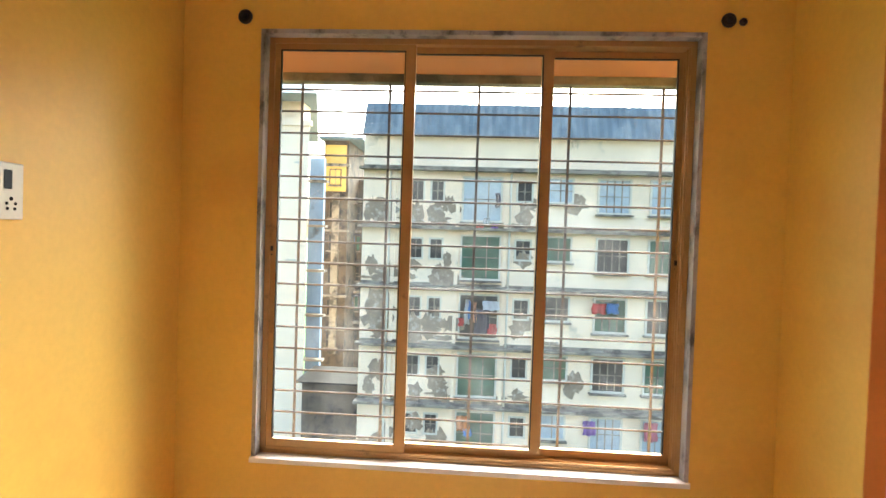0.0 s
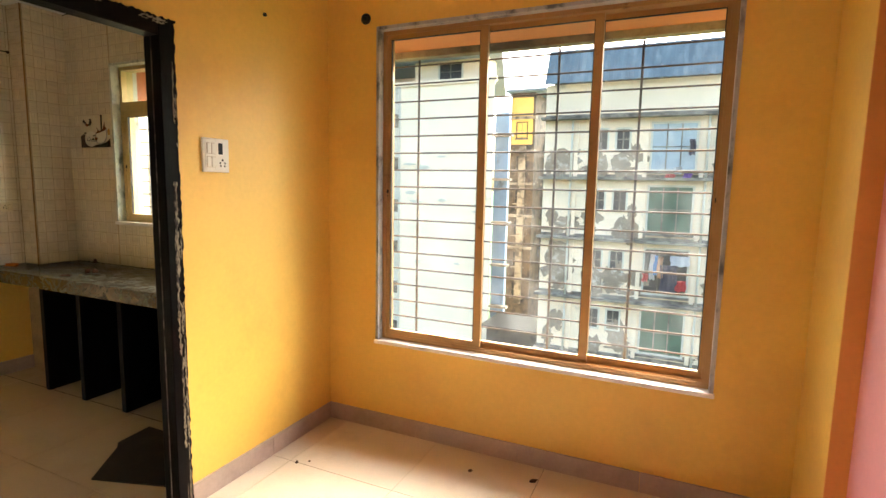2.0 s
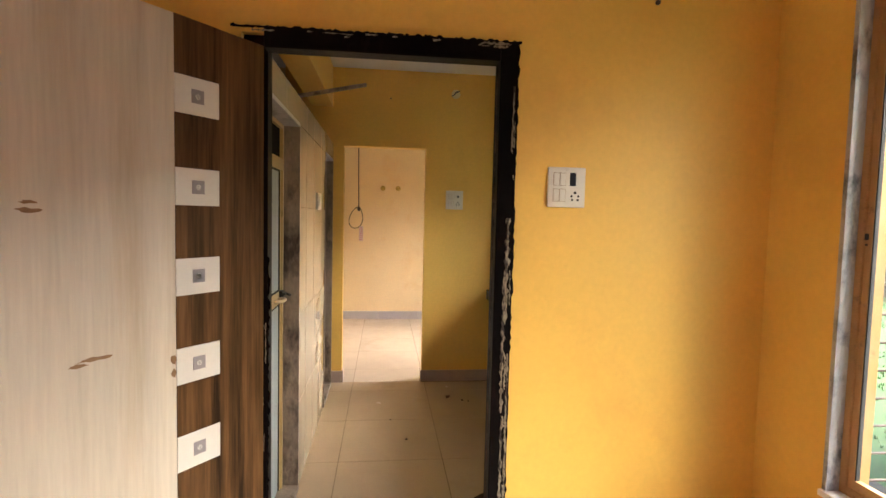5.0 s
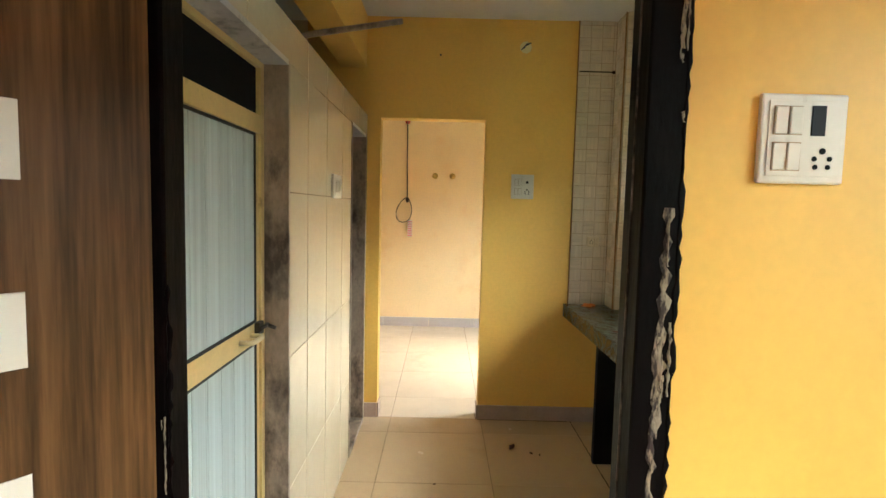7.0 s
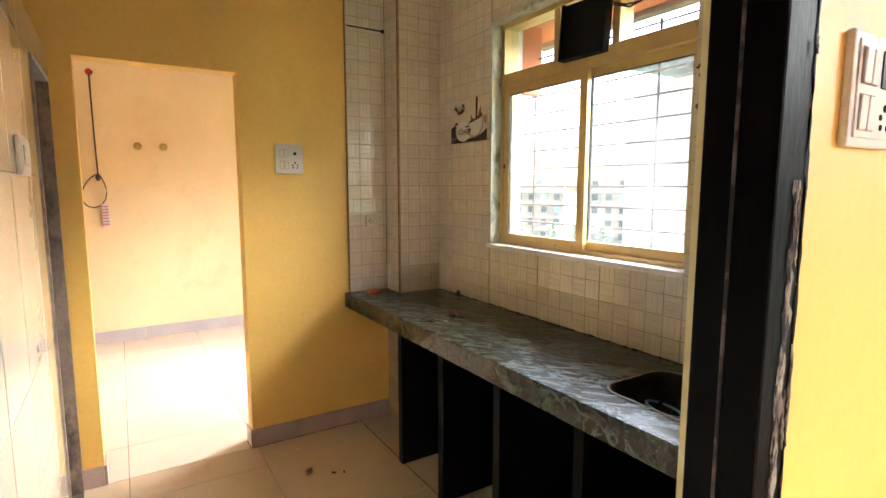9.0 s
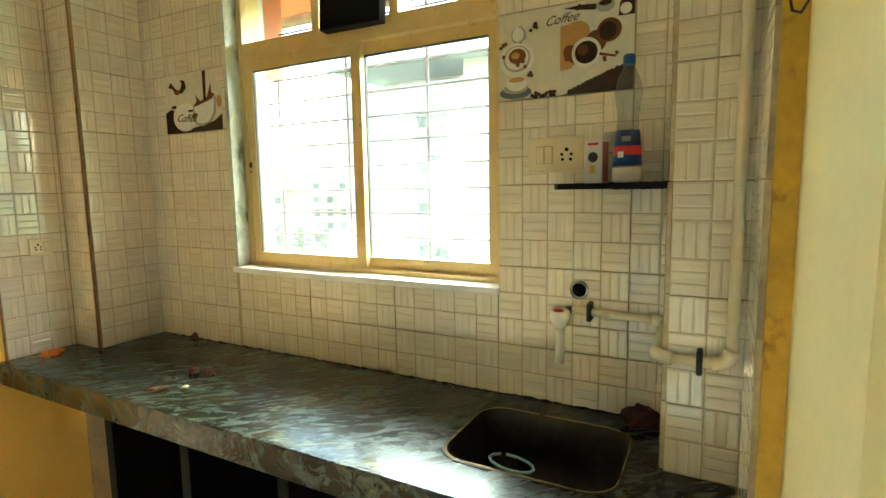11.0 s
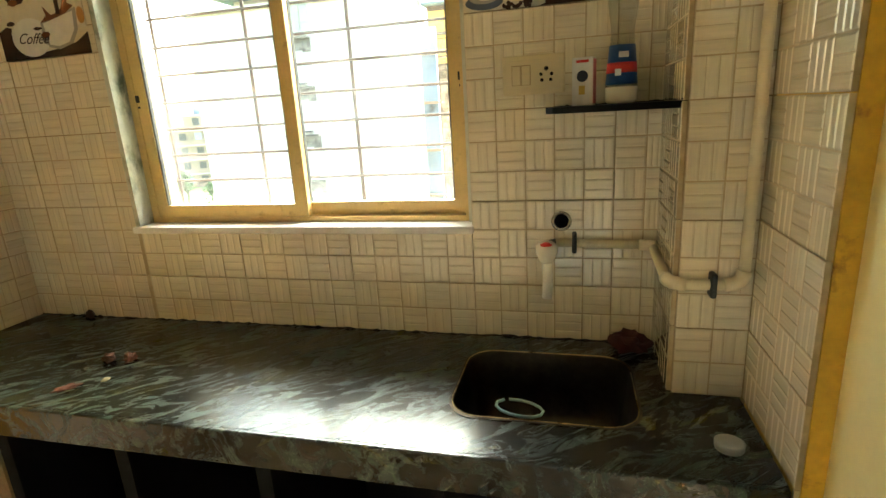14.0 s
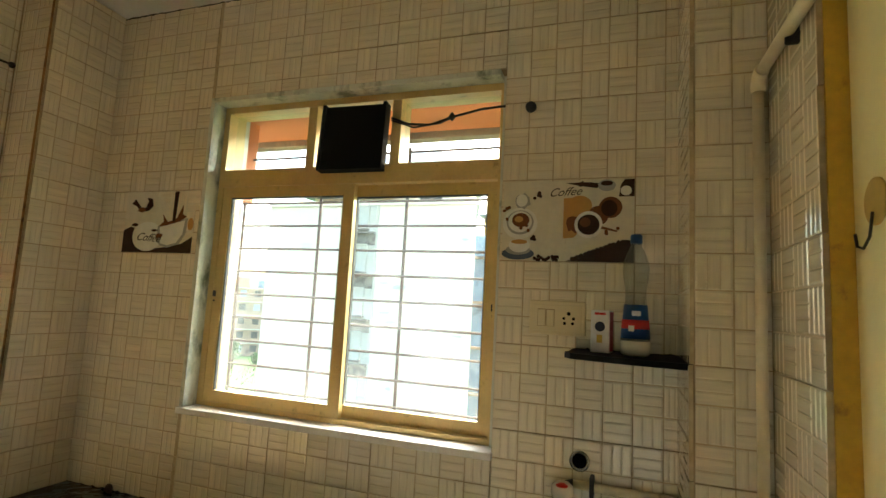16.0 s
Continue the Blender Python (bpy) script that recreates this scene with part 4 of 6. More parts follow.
part("wire", tube(bmesh.new(), [(0, 0, 0), (0.005, 0, -0.04), (-0.02, 0.01, -0.10), (-0.03, 0.012, -0.13)], 0.004, 6), M["rubber"], hk)
rod = thing("loft_rod", "rusty iron rod jutting out of the loft", "rod", (-2.62, 0.60, 2.05))
part("bar", tube(bmesh.new(), [(0.02, -0.3, 0.045), (0, 0.02, 0.13), (-0.18, 0.40, 0.257)], 0.013, 10), M["stone_frame"], rod)
part("bracket", bx(-0.02, 0.03, -0.32, -0.26, 0, 0.06, 0.004), M["dark_metal"], rod)

# far room things
for y in (1.108, 1.319):
    k = thing("coat_hook", "yellow painted round hook on the far wall", "hook", (FRX, y, 1.835), "far wall hooks", 90)
    part("rose", lathe(bmesh.new(), [(0.035, 0), (0.033, 0.012), (0.016, 0.018), (0.014, 0.04), (0.022, 0.05), (0.012, 0.056)], (0, 0, 0), 16, "y"), M["ochre_wall"], k)
c = thing("hanging_cord", "dark looped cord hanging on the far yellow wall", "cord", (FRX + 0.03, 0.77, 2.47))
part("cord", tube(bmesh.new(), [(-0.03, 0, 0), (0, 0, -0.005), (0, 0.005, -0.5), (0, 0.012, -0.92)], 0.007, 6), M["rod"], c)
part("loop", tube(bmesh.new(), [(0, 0.012 + 0.11 * math.sin(a) * (0.4 + 0.6 * math.sin(a / 2)) - 0.05 * math.sin(a / 2), -1.05 + 0.15 * math.cos(a)) for a in [k * 0.35 for k in range(19)]], 0.006, 6), M["rod"], c)
part("knot", lathe(bmesh.new(), [(0.01, -0.03), (0.025, 0), (0.012, 0.03)], (0, 0.012, -0.93), 10), M["rod"], c)
part("strip", bx(-0.012, 0.012, 0.02, 0.075, -1.37, -1.17, 0.005), M["cloth_white"], c, "pale ribbed plastic strip")
for k in range(7):
    part("rib", bx(0.012, 0.016, 0.022, 0.073, -1.36 + k * 0.027, -1.348 + k * 0.027), M["cloth_pink"], c)
part("cord_rose", lathe(bmesh.new(), [(0.03, 0), (0.02, 0.01), (0.008, 0.014)], (-0.03, 0, 0), 12, "x"), M["cloth_red"], c)

# ---- kitchen wall things ----
sh = thing("corner_shelf", "small dark stone shelf fixed in the tiled corner", "shelf", (-1.64, 2.50, 1.448))
bm = bmesh.new()
prof = [(-1.497, KY - 0.010), (-1.497, 2.36), (-1.60, 2.372), (-1.70, 2.395), (-1.762, 2.42), (-1.778, 2.45), (-1.772, 2.50), (-1.770, KY - 0.010)]
lo = [bm.verts.new((x + 1.64, y - 2.5, 0)) for x, y in prof]
hi = [bm.verts.new((x + 1.64, y - 2.5, 0.014)) for x, y in prof]
bm.faces.new(hi), bm.faces.new(lo[::-1])
for i in range(len(lo)):
    j = (i + 1) % len(lo)
    bm.faces.new((lo[i], lo[j], hi[j], hi[i]))
part("slab", bm, M["support"], sh, "sooty black stone")
M["tap_white"] = material("white_plastic", (0.85, 0.80, 0.72), 0.25, vary=0.04)
M["label_blue"] = material("blue_paper_label", (0.008, 0.06, 0.20), 0.4, vary=0.2, scale=60)
bt = thing("water_bottle", "clear plastic water bottle with blue cap and label", "bottle", (-1.612, 2.50, 1.462))
bt.scale = (0.93, 0.93, 1.0)
prof = [(0.030, 0.0), (0.037, 0.006), (0.0372, 0.042), (0.0345, 0.075), (0.0295, 0.125), (0.027, 0.132), (0.028, 0.140), (0.0262, 0.147), (0.0275, 0.156), (0.0270, 0.165), (0.0300, 0.178), (0.0325, 0.195), (0.0345, 0.215), (0.032, 0.235), (0.024, 0.255), (0.0145, 0.272), (0.0135, 0.285)]
b = part("body", lathe(bmesh.new(), prof, (0, 0, 0), 24), M["clear"], bt)
b.visible_shadow = False
part("residue", lathe(bmesh.new(), [(0.0305, 0.0005), (0.0376, 0.006), (0.0381, 0.036), (0.036, 0.0365)], (0, 0, 0), 24), M["tap_white"], bt, "milky rest in the bottom")
part("label", lathe(bmesh.new(), [(0.0376, 0.042), (0.0350, 0.075), (0.0300, 0.125)], (0, 0, 0), 24), M["label_blue"], bt, "blue paper label")
part("label_band", lathe(bmesh.new(), [(0.0360, 0.066), (0.0341, 0.088)], (0, 0, 0), 24), M["cloth_red"], bt, "red band on the label")
part("label_mark", bx(-0.018, -0.004, -0.0372, -0.0345, 0.060, 0.074, 0.0003), M["cloth_white"], bt)
part("label_bar", bx(-0.010, 0.012, -0.0335, -0.0310, 0.098, 0.110, 0.0003), M["cloth_white"], bt)
part("cap", lathe(bmesh.new(), [(0.0155, 0.280), (0.0155, 0.300), (0.013, 0.303)], (0, 0, 0), 18), M["label_blue"], bt, "blue screw cap")
cb = thing("medicine_box", "small white and red paper box standing on the shelf", "box", (-1.693, 2.535, 1.462), turn=-12)
part("carton", bx(-0.024, 0.024, -0.02, 0.02, 0, 0.108, 0.0015), M["cloth_white"], cb)
part("side_print", bx(0.0242, 0.0248, -0.018, 0.018, 0.004, 0.104), M["cloth_pink"], cb)
part("print_circle", lathe(bmesh.new(), [(0.013, 0), (0.013, 0.0008)], (0, -0.0202, 0.066), 16, "y"), M["cloth_dark"], cb)
part("print_bar", bx(-0.014, 0.014, -0.0209, -0.0202, 0.096, 0.102), M["cloth_red"], cb)
part("print_stripe", bx(-0.008, 0.006, -0.0209, -0.0202, 0.025, 0.045), M["ochre_wall"], cb)

# pipes and tap
pp = thing("water_pipe", "ivory plastic water pipe running round the tiled column", "pipe", (-1.375, 2.33, 1.09))
o = Vector((-1.375, 2.33, 1.09))


def rel(pts):
    return [Vector(p) - o for p in pts]


part("pipe_run", tube(bmesh.new(), rel([(-1.76, 2.578, 1.112), (-1.535, 2.578, 1.107)]), 0.0115, 12), M["pvc_pipe"], pp)
part("pipe_run", tube(bmesh.new(), rel([(-1.519, 2.56, 1.106), (-1.519, 2.34, 1.088)]), 0.0115, 12), M["pvc_pipe"], pp)
part("pipe_run", tube(bmesh.new(), rel([(-1.51, 2.330, 1.087), (-1.385, 2.330, 1.088)]), 0.0115, 12), M["pvc_pipe"], pp)
part("riser", tube(bmesh.new(), rel([(-1.375, 2.330, 1.10), (-1.375, 2.330, 2.075)]), 0.0112, 12), M["pvc_pipe"], pp)
part("pipe_run", tube(bmesh.new(), rel([(-1.373, 2.32, 2.087), (-1.371, 2.0, 2.075), (-1.368, 1.62, 2.062), (-1.33, 1.60, 2.06), (-1.305, 1.60, 2.06)]), 0.012, 12), M["pvc_pipe"], pp)
for a, b in (((-1.55, 2.578, 1.107), (-1.519, 2.548, 1.105)), ((-1.519, 2.36, 1.09), (-1.485, 2.330, 1.087)), ((-1.41, 2.330, 1.088), (-1.375, 2.330, 1.12)), ((-1.375, 2.330, 2.05), (-1.373, 2.30, 2.087))):
    a, b = Vector(a), Vector(b)
    corner = Vector((b.x, a.y, a.z)) if abs(a.z - b.z) > 0.02 and abs(a.x - b.x) > 0.02 else (Vector((a.x, a.y, b.z)) if abs(a.z - b.z) > 0.02 else (Vector((b.x, a.y, a.z)) if a.y > 2.5 else Vector((a.x, b.y, a.z))))
    pth = [a] + [a.lerp(corner, t) * (1 - t) + corner.lerp(b, t) * t for t in (0.25, 0.5, 0.75)] + [b]
    part("elbow", tube(bmesh.new(), rel(pth), 0.0148, 12), M["pvc_pipe"], pp)
part("inlet_hose", tube(bmesh.new(), rel([(-1.71, 2.600, 1.112), (-1.71, 2.578, 1.112)]), 0.010, 10), M["pvc_pipe"], pp)
for x, y, z in ((-1.712, 2.578, 1.112), (-1.433, 2.330, 1.088)):
    part("pipe_clip", bx(x - 0.006 + 1.375, x + 0.006 + 1.375, y - 0.018 - 2.33, y + 0.022 - 2.33, z - 0.026 - 1.09, z + 0.026 - 1.09, 0.004), M["clip"], pp, "black pipe clip")
part("pipe_clip", bx(0.0, 0.024, 2.128 - 2.33, 2.140 - 2.33, 2.055 - 1.09, 2.105 - 1.09, 0.004), M["clip"], pp, "black pipe clip")
tp = thing("water_tap", "white plastic tap with a red cap over the sink", "tap", (-1.782, 2.53, 1.10))
part("stem", tube(bmesh.new(), [(0.02, 0.05, 0.012), (0.005, 0.03, 0.012), (0, 0.0, 0.005)], 0.011, 12), M["clip"], tp, "black tap stem")
part("body", lathe(bmesh.new(), [(0.008, -0.036), (0.019, -0.024), (0.029, 0.0), (0.027, 0.018), (0.017, 0.026)], (0, 0, 0), 20), M["tap_white"], tp)
part("spout", tube(bmesh.new(), [(0, 0, -0.02), (0.002, -0.003, -0.06), (0.003, -0.006, -0.085), (0.001, -0.008, -0.125)], 0.0135, 12), M["tap_white"], tp)
part("cap", lathe(bmesh.new(), [(0.016, 0.0), (0.015, 0.004), (0.006, 0.007)], (0, -0.012, 0.020), 18), M["red"], tp, "red round cap")
rs = thing("outlet_rosette", "dark ringed pipe outlet on the tiles above the tap", "outlet", (-1.746, KY - 0.010, 1.166))
part("ring", lathe(bmesh.new(), [(0.027, 0), (0.027, 0.004), (0.020, 0.006), (0.019, 0.002)], (0, 0, 0), 20, "y"), M["steel"], rs)
part("hole", lathe(bmesh.new(), [(0.019, 0), (0.019, 0.0025), (0.009, 0.003), (0.008, 0.007), (0.001, 0.007)], (0, 0, 0), 18, "y"), M["socket_hole"], rs)
kh = thing("sticker_hook", "round tan adhesive hook on the cream wall", "hook", (-1.31, 1.975, 1.735), turn=-90)
part("pad", lathe(bmesh.new(), [(0.034, 0), (0.034, 0.003), (0.030, 0.0045)], (0, 0, 0), 24, "y"), M["ochre_wall"], kh)
part("wire_hook", tube(bmesh.new(), [(0, -0.006, -0.015), (0, -0.010, -0.05), (0.006, -0.02, -0.068), (0.014, -0.03, -0.066), (0.02, -0.034, -0.05)], 0.002, 6), M["dark_metal"], kh)
wr = thing("loose_cable", "black cable hanging across the kitchen window's top vent", "cable", (-2.15, 2.63, 2.16))
part("cable", tube(bmesh.new(), [(-0.25, 0.03, 0.03), (-0.18, 0.02, 0.0), (-0.10, 0.01, -0.012), (-0.02, 0.0, 0.005), (0.08, -0.01, 0.02), (0.16, -0.02, 0.02), (0.235, -0.024, 0.012)], 0.004, 6), M["rubber"], wr)
part("cable", tube(bmesh.new(), [(-0.25, 0.03, 0.022), (-0.16, 0.02, -0.014), (-0.06, 0.005, -0.01), (-0.02, 0.0, 0.005)], 0.003, 6), M["rubber"], wr)
part("knot", lathe(bmesh.new(), [(0.003, -0.014), (0.012, 0), (0.003, 0.014)], (-0.02, 0.0, 0.006), 8), M["rubber"], wr)
part("plug", lathe(bmesh.new(), [(0.016, 0), (0.016, 0.012), (0.008, 0.02)], (0.24, -0.030, 0.004), 14, "y"), M["rubber"], wr)

# loose bits on the worktop and floor
M["lid_plastic"] = material("frosted_lid_plastic", (0.28, 0.29, 0.29), 0.35, vary=0.1)
ld = thing("plastic_lid", "small translucent white plastic lid on the worktop", "lid", (-1.425, 2.155, CZ))
part("rim", lathe(bmesh.new(), [(0.026, 0), (0.027, 0.012), (0.024, 0.014), (0.022, 0.007), (0.001, 0.007)], (0, 0, 0), 24), M["lid_plastic"], ld)


def crumple(name, at, size, seed, mat, label, cat, flat=0.6):
    rnd = random.Random(seed)
    bm = bmesh.new()
    bmesh.ops.create_icosphere(bm, subdivisions=3, radius=1)
    for v in bm.verts:
        nn = noise.noise(v.co * 1.7 + Vector((seed, 0, 0))) * 0.55 + noise.noise(v.co * 4.5 + Vector((0, seed, 0))) * 0.25
        v.co = v.co * (0.85 + nn)
        v.co = Vector((v.co.x * size[0], v.co.y * size[1], max(0, (v.co.z + flat) * size[2])))
    ob = tagged(part(name, bm, mat), label, cat)
    ob.matrix_world = pose(*at, 0, 0, rnd.random() * 360)
    return ob


M["nut"] = material("dried_orange_peel", (0.10, 0.028, 0.008), 0.7, vary=0.4, scale=30, second=(0.10, 0.03, 0.015), patch=(0.5, 0.65), patch_scale=40)
M["debris"] = material("brown_dry_debris", (0.08, 0.04, 0.02), 0.9, vary=0.4, scale=40)
M["dark_rag"] = material("dark_red_rag", (0.06, 0.012, 0.008), 0.95, vary=0.4, scale=20)
M["print_tan0"] = material("stale_crumb", (0.45, 0.36, 0.22), 0.9, vary=0.2, scale=40)
crumple("dried_peel", (-3.02, 2.30, CZ), (0.022, 0.018, 0.016), 2, M["nut"], "dried orange peel on the worktop", "peel")
crumple("dried_peel", (-2.955, 2.31, CZ), (0.020, 0.015, 0.016), 4, M["nut"], "dried dark peel on the worktop", "peel")
crumple("dried_peel", (-3.00, 2.145, CZ), (0.035, 0.018, 0.006), 5, M["nut"], "flat brown scraps on the worktop", "peel")
crumple("food_scrap", (-2.93, 2.20, CZ), (0.012, 0.008, 0.005), 8, M["print_tan0"], "pale crumb on the worktop", "scrap")
crumple("wrapper", (-3.745, 2.20, CZ), (0.055, 0.035, 0.012), 6, M["cloth_orange"], "crumpled orange wrapper on the worktop", "wrapper")
crumple("dried_twig", (-3.40, 2.585, CZ), (0.020, 0.012, 0.022), 9, M["debris"], "dark dried lump against the tiles", "debris")
crumple("rag", (-1.565, 2.56, CZ), (0.055, 0.04, 0.035), 11, M["dark_rag"], "dark red wet rag behind the sink", "rag")
for i, (x, y, s) in enumerate(((-3.39, 1.665, 0.025), (-3.32, 1.772, 0.012), (-3.30, 1.82, 0.010), (-2.62, 1.30, 0.012), (-2.95, 1.2, 0.008), (-1.05, 2.12, 0.014), (-1.0, 2.16, 0.008), (-0.2, 2.45, 0.014), (0.12, 2.5, 0.02), (-1.9, 1.25, 0.008))):
    crumple("floor_debris", (x, y, 0.0008), (s, s * 0.6, s * 0.5), 20 + i, M["debris"], "brown dry debris lying on the tiled floor", "debris")


M["dark_sheet"] = material("dark_brown_worn_sheet", (0.018, 0.010, 0.007), 0.8, vary=0.4, scale=9, second=(0.035, 0.02, 0.012), patch=(0.5, 0.7), patch_scale=6)
bm = bmesh.new()
outline = ((-1.84, 1.55), (-1.36, 1.70), (-1.40, 2.04), (-2.09, 2.04), (-2.075, 1.84), (-2.02, 1.80))
lo, hi = [bm.verts.new((x, y, 0.0005)) for x, y in outline], [bm.verts.new((x, y, 0.006 + 0.004 * (i % 2))) for i, (x, y) in enumerate(outline)]
bm.faces.new(hi), bm.faces.new(lo[::-1])
for i in range(len(lo)):
    bm.faces.new((lo[i], lo[(i + 1) % len(lo)], hi[(i + 1) % len(lo)], hi[i]))
tagged(part("floor_sheet", bm, M["dark_sheet"]), "torn dark brown sheet lying on the kitchen floor", "sheet")


# ---- printed tiles ----
def text_mesh(word, size, shear):
    cu = bpy.data.curves.new("lettering", "FONT")
    cu.body, cu.size, cu.shear, cu.extrude = word, size, shear, 0.0003
    tmp = bpy.data.objects.new("lettering", cu)
    me = bpy.data.meshes.new_from_object(tmp)
    bpy.data.objects.remove(tmp)
    return me


def printed_tile(x0, x1, z0, z1, y, label, items, word):
    """Picture tile; items are (colour, outline) with the outline in shares of its width and height."""
    p = thing("picture_tile", label, "picture tile", (x0, y, z0))
    w, hgt = x1 - x0, z1 - z0
    part("tile_base", bx(0, w / 2 - 0.0008, -0.0015, 0, 0, hgt), M["print_cream"], p)
    part("tile_base", bx(w / 2 + 0.0008, w, -0.0015, 0, 0, hgt), M["print_cream"], p)
    for k, (col, pts) in enumerate(items):
        part("print", disc(bmesh.new(), [(u * w, v * hgt) for u, v in pts], -0.0015, 0.0004 + 0.00006 * k), M[col], p)
    me = text_mesh(word[0], word[3] * hgt * 0.85, 0.55)
    me.materials.append(M["print_dark"])
    t = new("lettering", me)
    t.parent = p
    t.matrix_world = pose(x0 + word[1] * w, y - 0.004, z0 + word[2] * hgt, 90, -word[4], 0)
    return p


for nm, c in (("print_cream", (0.66, 0.60, 0.47)), ("print_dark", (0.045, 0.022, 0.015)), ("print_brown", (0.16, 0.06, 0.025)), ("print_tan", (0.50, 0.27, 0.09)), ("print_white", (0.74, 0.71, 0.64)),
              ("print_grey", (0.36, 0.34, 0.31)), ("print_blue", (0.10, 0.12, 0.16))):
    M[nm] = material(nm, c, 0.22, vary=0.08, scale=25, bump=0.0)


def blob(cx, cz, rx, rz, seed, n=14, j=0.22):
    rnd = random.Random(seed)
    return [(cx + rx * math.cos(2 * math.pi * k / n) * (1 - j + 2 * j * rnd.random()), cz + rz * math.sin(2 * math.pi * k / n) * (1 - j + 2 * j * rnd.random())) for k in range(n)]


def beans(n, x0, x1, z0, z1, seed, col="print_dark"):
    rnd = random.Random(seed)
    return [(col, blob(x0 + (x1 - x0) * rnd.random(), z0 + (z1 - z0) * rnd.random(), 0.014, 0.022, seed * 50 + k, 8)) for k in range(n)]


right_items = [("print_white", oval(0.14, 0.47, 0.14, 0.20)), ("print_grey", oval(0.14, 0.48, 0.11, 0.155)), ("print_white", oval(0.14, 0.49, 0.095, 0.135)), ("print_brown", oval(0.145, 0.51, 0.07, 0.09)), ("print_tan", oval(0.13, 0.52, 0.035, 0.04)),
               ("print_grey", blob(0.16, 0.75, 0.06, 0.10, 3)), ("print_white", oval(0.15, 0.76, 0.045, 0.08)),
               ("print_blue", oval(0.13, 0.085, 0.13, 0.075)), ("print_grey", oval(0.13, 0.13, 0.10, 0.06)), ("print_white", oval(0.14, 0.19, 0.085, 0.09)), ("print_tan", oval(0.14, 0.235, 0.065, 0.03)),
               ("print_tan", [(0.48, 0.28), (0.56, 0.29), (0.60, 0.36), (0.62, 0.55), (0.58, 0.78), (0.48, 0.78)]), ("print_brown", blob(0.56, 0.46, 0.07, 0.10, 8)), ("print_tan", oval(0.60, 0.68, 0.095, 0.13)), ("print_tan", oval(0.53, 0.70, 0.05, 0.085)),
               ("print_brown", oval(0.74, 0.56, 0.075, 0.12)), ("print_brown", oval(0.83, 0.66, 0.085, 0.13)), ("print_dark", oval(0.82, 0.65, 0.06, 0.10)), ("print_white", oval(0.67, 0.45, 0.105, 0.165)), ("print_dark", oval(0.67, 0.45, 0.082, 0.125)), ("print_brown", oval(0.645, 0.48, 0.04, 0.06)),
               ("print_dark", [(0.50, 0.0), (1.0, 0.0), (1.0, 0.26), (0.92, 0.27), (0.86, 0.22), (0.80, 0.19), (0.74, 0.13), (0.68, 0.11), (0.60, 0.05)]),
               ("print_dark", [(0.89, 0.79), (1.0, 0.79), (1.0, 1.0), (0.93, 1.0), (0.90, 0.93)]), ("print_white", oval(0.94, 0.86, 0.04, 0.06)), ("print_grey", oval(0.80, 0.93, 0.065, 0.07)), ("print_dark", oval(0.80, 0.955, 0.045, 0.03)),
               ("print_dark", [(0.50, 0.965), (0.60, 0.93), (0.72, 0.90), (0.74, 0.96), (0.62, 0.975)]), ("print_brown", [(0.76, 0.40), (0.88, 0.36), (0.88, 0.38), (0.77, 0.43)])]
right_items += beans(16, 0.25, 0.46, 0.01, 0.06, 4) + beans(5, 0.25, 0.30, 0.72, 0.86, 5) + beans(5, 0.01, 0.06, 0.45, 0.72, 6, "print_brown") + beans(3, 0.22, 0.28, 0.26, 0.36, 7) + beans(8, 0.60, 0.74, 0.92, 0.97, 9) + beans(3, 0.6, 0.95, 0.32, 0.42, 10, "print_brown") + beans(4, 0.15, 0.24, 0.36, 0.48, 12, "print_brown")
right_items += [("print_dark", blob(0.56 + 0.03 * k, 0.03 + 0.018 * k, 0.02, 0.03, 60 + k, 8)) for k in range(12)]
printed_tile(-1.982, -1.616, 1.703, 1.936, KY - 0.010, "printed picture tile with coffee cups and beans", right_items, ("Coffee", 0.36, 0.80, 0.17, 3))
left_items = [("print_dark", [(0, 0), (1, 0), (1, 0.26), (0.86, 0.15), (0.7, 0.10), (0.0, 0.0)]), ("print_dark", [(0, 0), (0.46, 0), (0.40, 0.05), (0.25, 0.09), (0.16, 0.2), (0.14, 0.32), (0.16, 0.40), (0.1, 0.42), (0.0, 0.36)]),
              ("print_white", oval(0.36, 0.26, 0.22, 0.24)), ("print_grey", [(0.50, 0.42), (0.92, 0.56), (0.90, 0.30), (0.82, 0.14), (0.66, 0.08), (0.55, 0.12), (0.50, 0.2)]), ("print_white", [(0.53, 0.41), (0.88, 0.52), (0.86, 0.30), (0.78, 0.16), (0.66, 0.12), (0.56, 0.15)]),
              ("print_brown", [(0.50, 0.42), (0.58, 0.50), (0.56, 0.62), (0.61, 0.54), (0.64, 0.50), (0.70, 0.52), (0.76, 0.56), (0.84, 0.78), (0.84, 0.62), (0.90, 0.58), (0.80, 0.50), (0.62, 0.44)]),
              ("print_dark", [(0.70, 0.50), (0.74, 0.50), (0.76, 0.99), (0.70, 0.99)]), ("print_dark", [(0.08, 0.80), (0.13, 0.88), (0.17, 0.82), (0.24, 0.72), (0.30, 0.74), (0.33, 0.84), (0.30, 0.90), (0.38, 0.88), (0.40, 0.76), (0.34, 0.68), (0.22, 0.66), (0.16, 0.76)]),
              ("print_brown", blob(0.24, 0.70, 0.06, 0.04, 4)), ("print_tan", oval(0.96, 0.46, 0.04, 0.10)), ("print_brown", blob(0.53, 0.27, 0.05, 0.04, 5)), ("print_dark", blob(0.16, 0.45, 0.05, 0.03, 7)), ("print_dark", blob(0.46, 0.36, 0.05, 0.02, 9))]
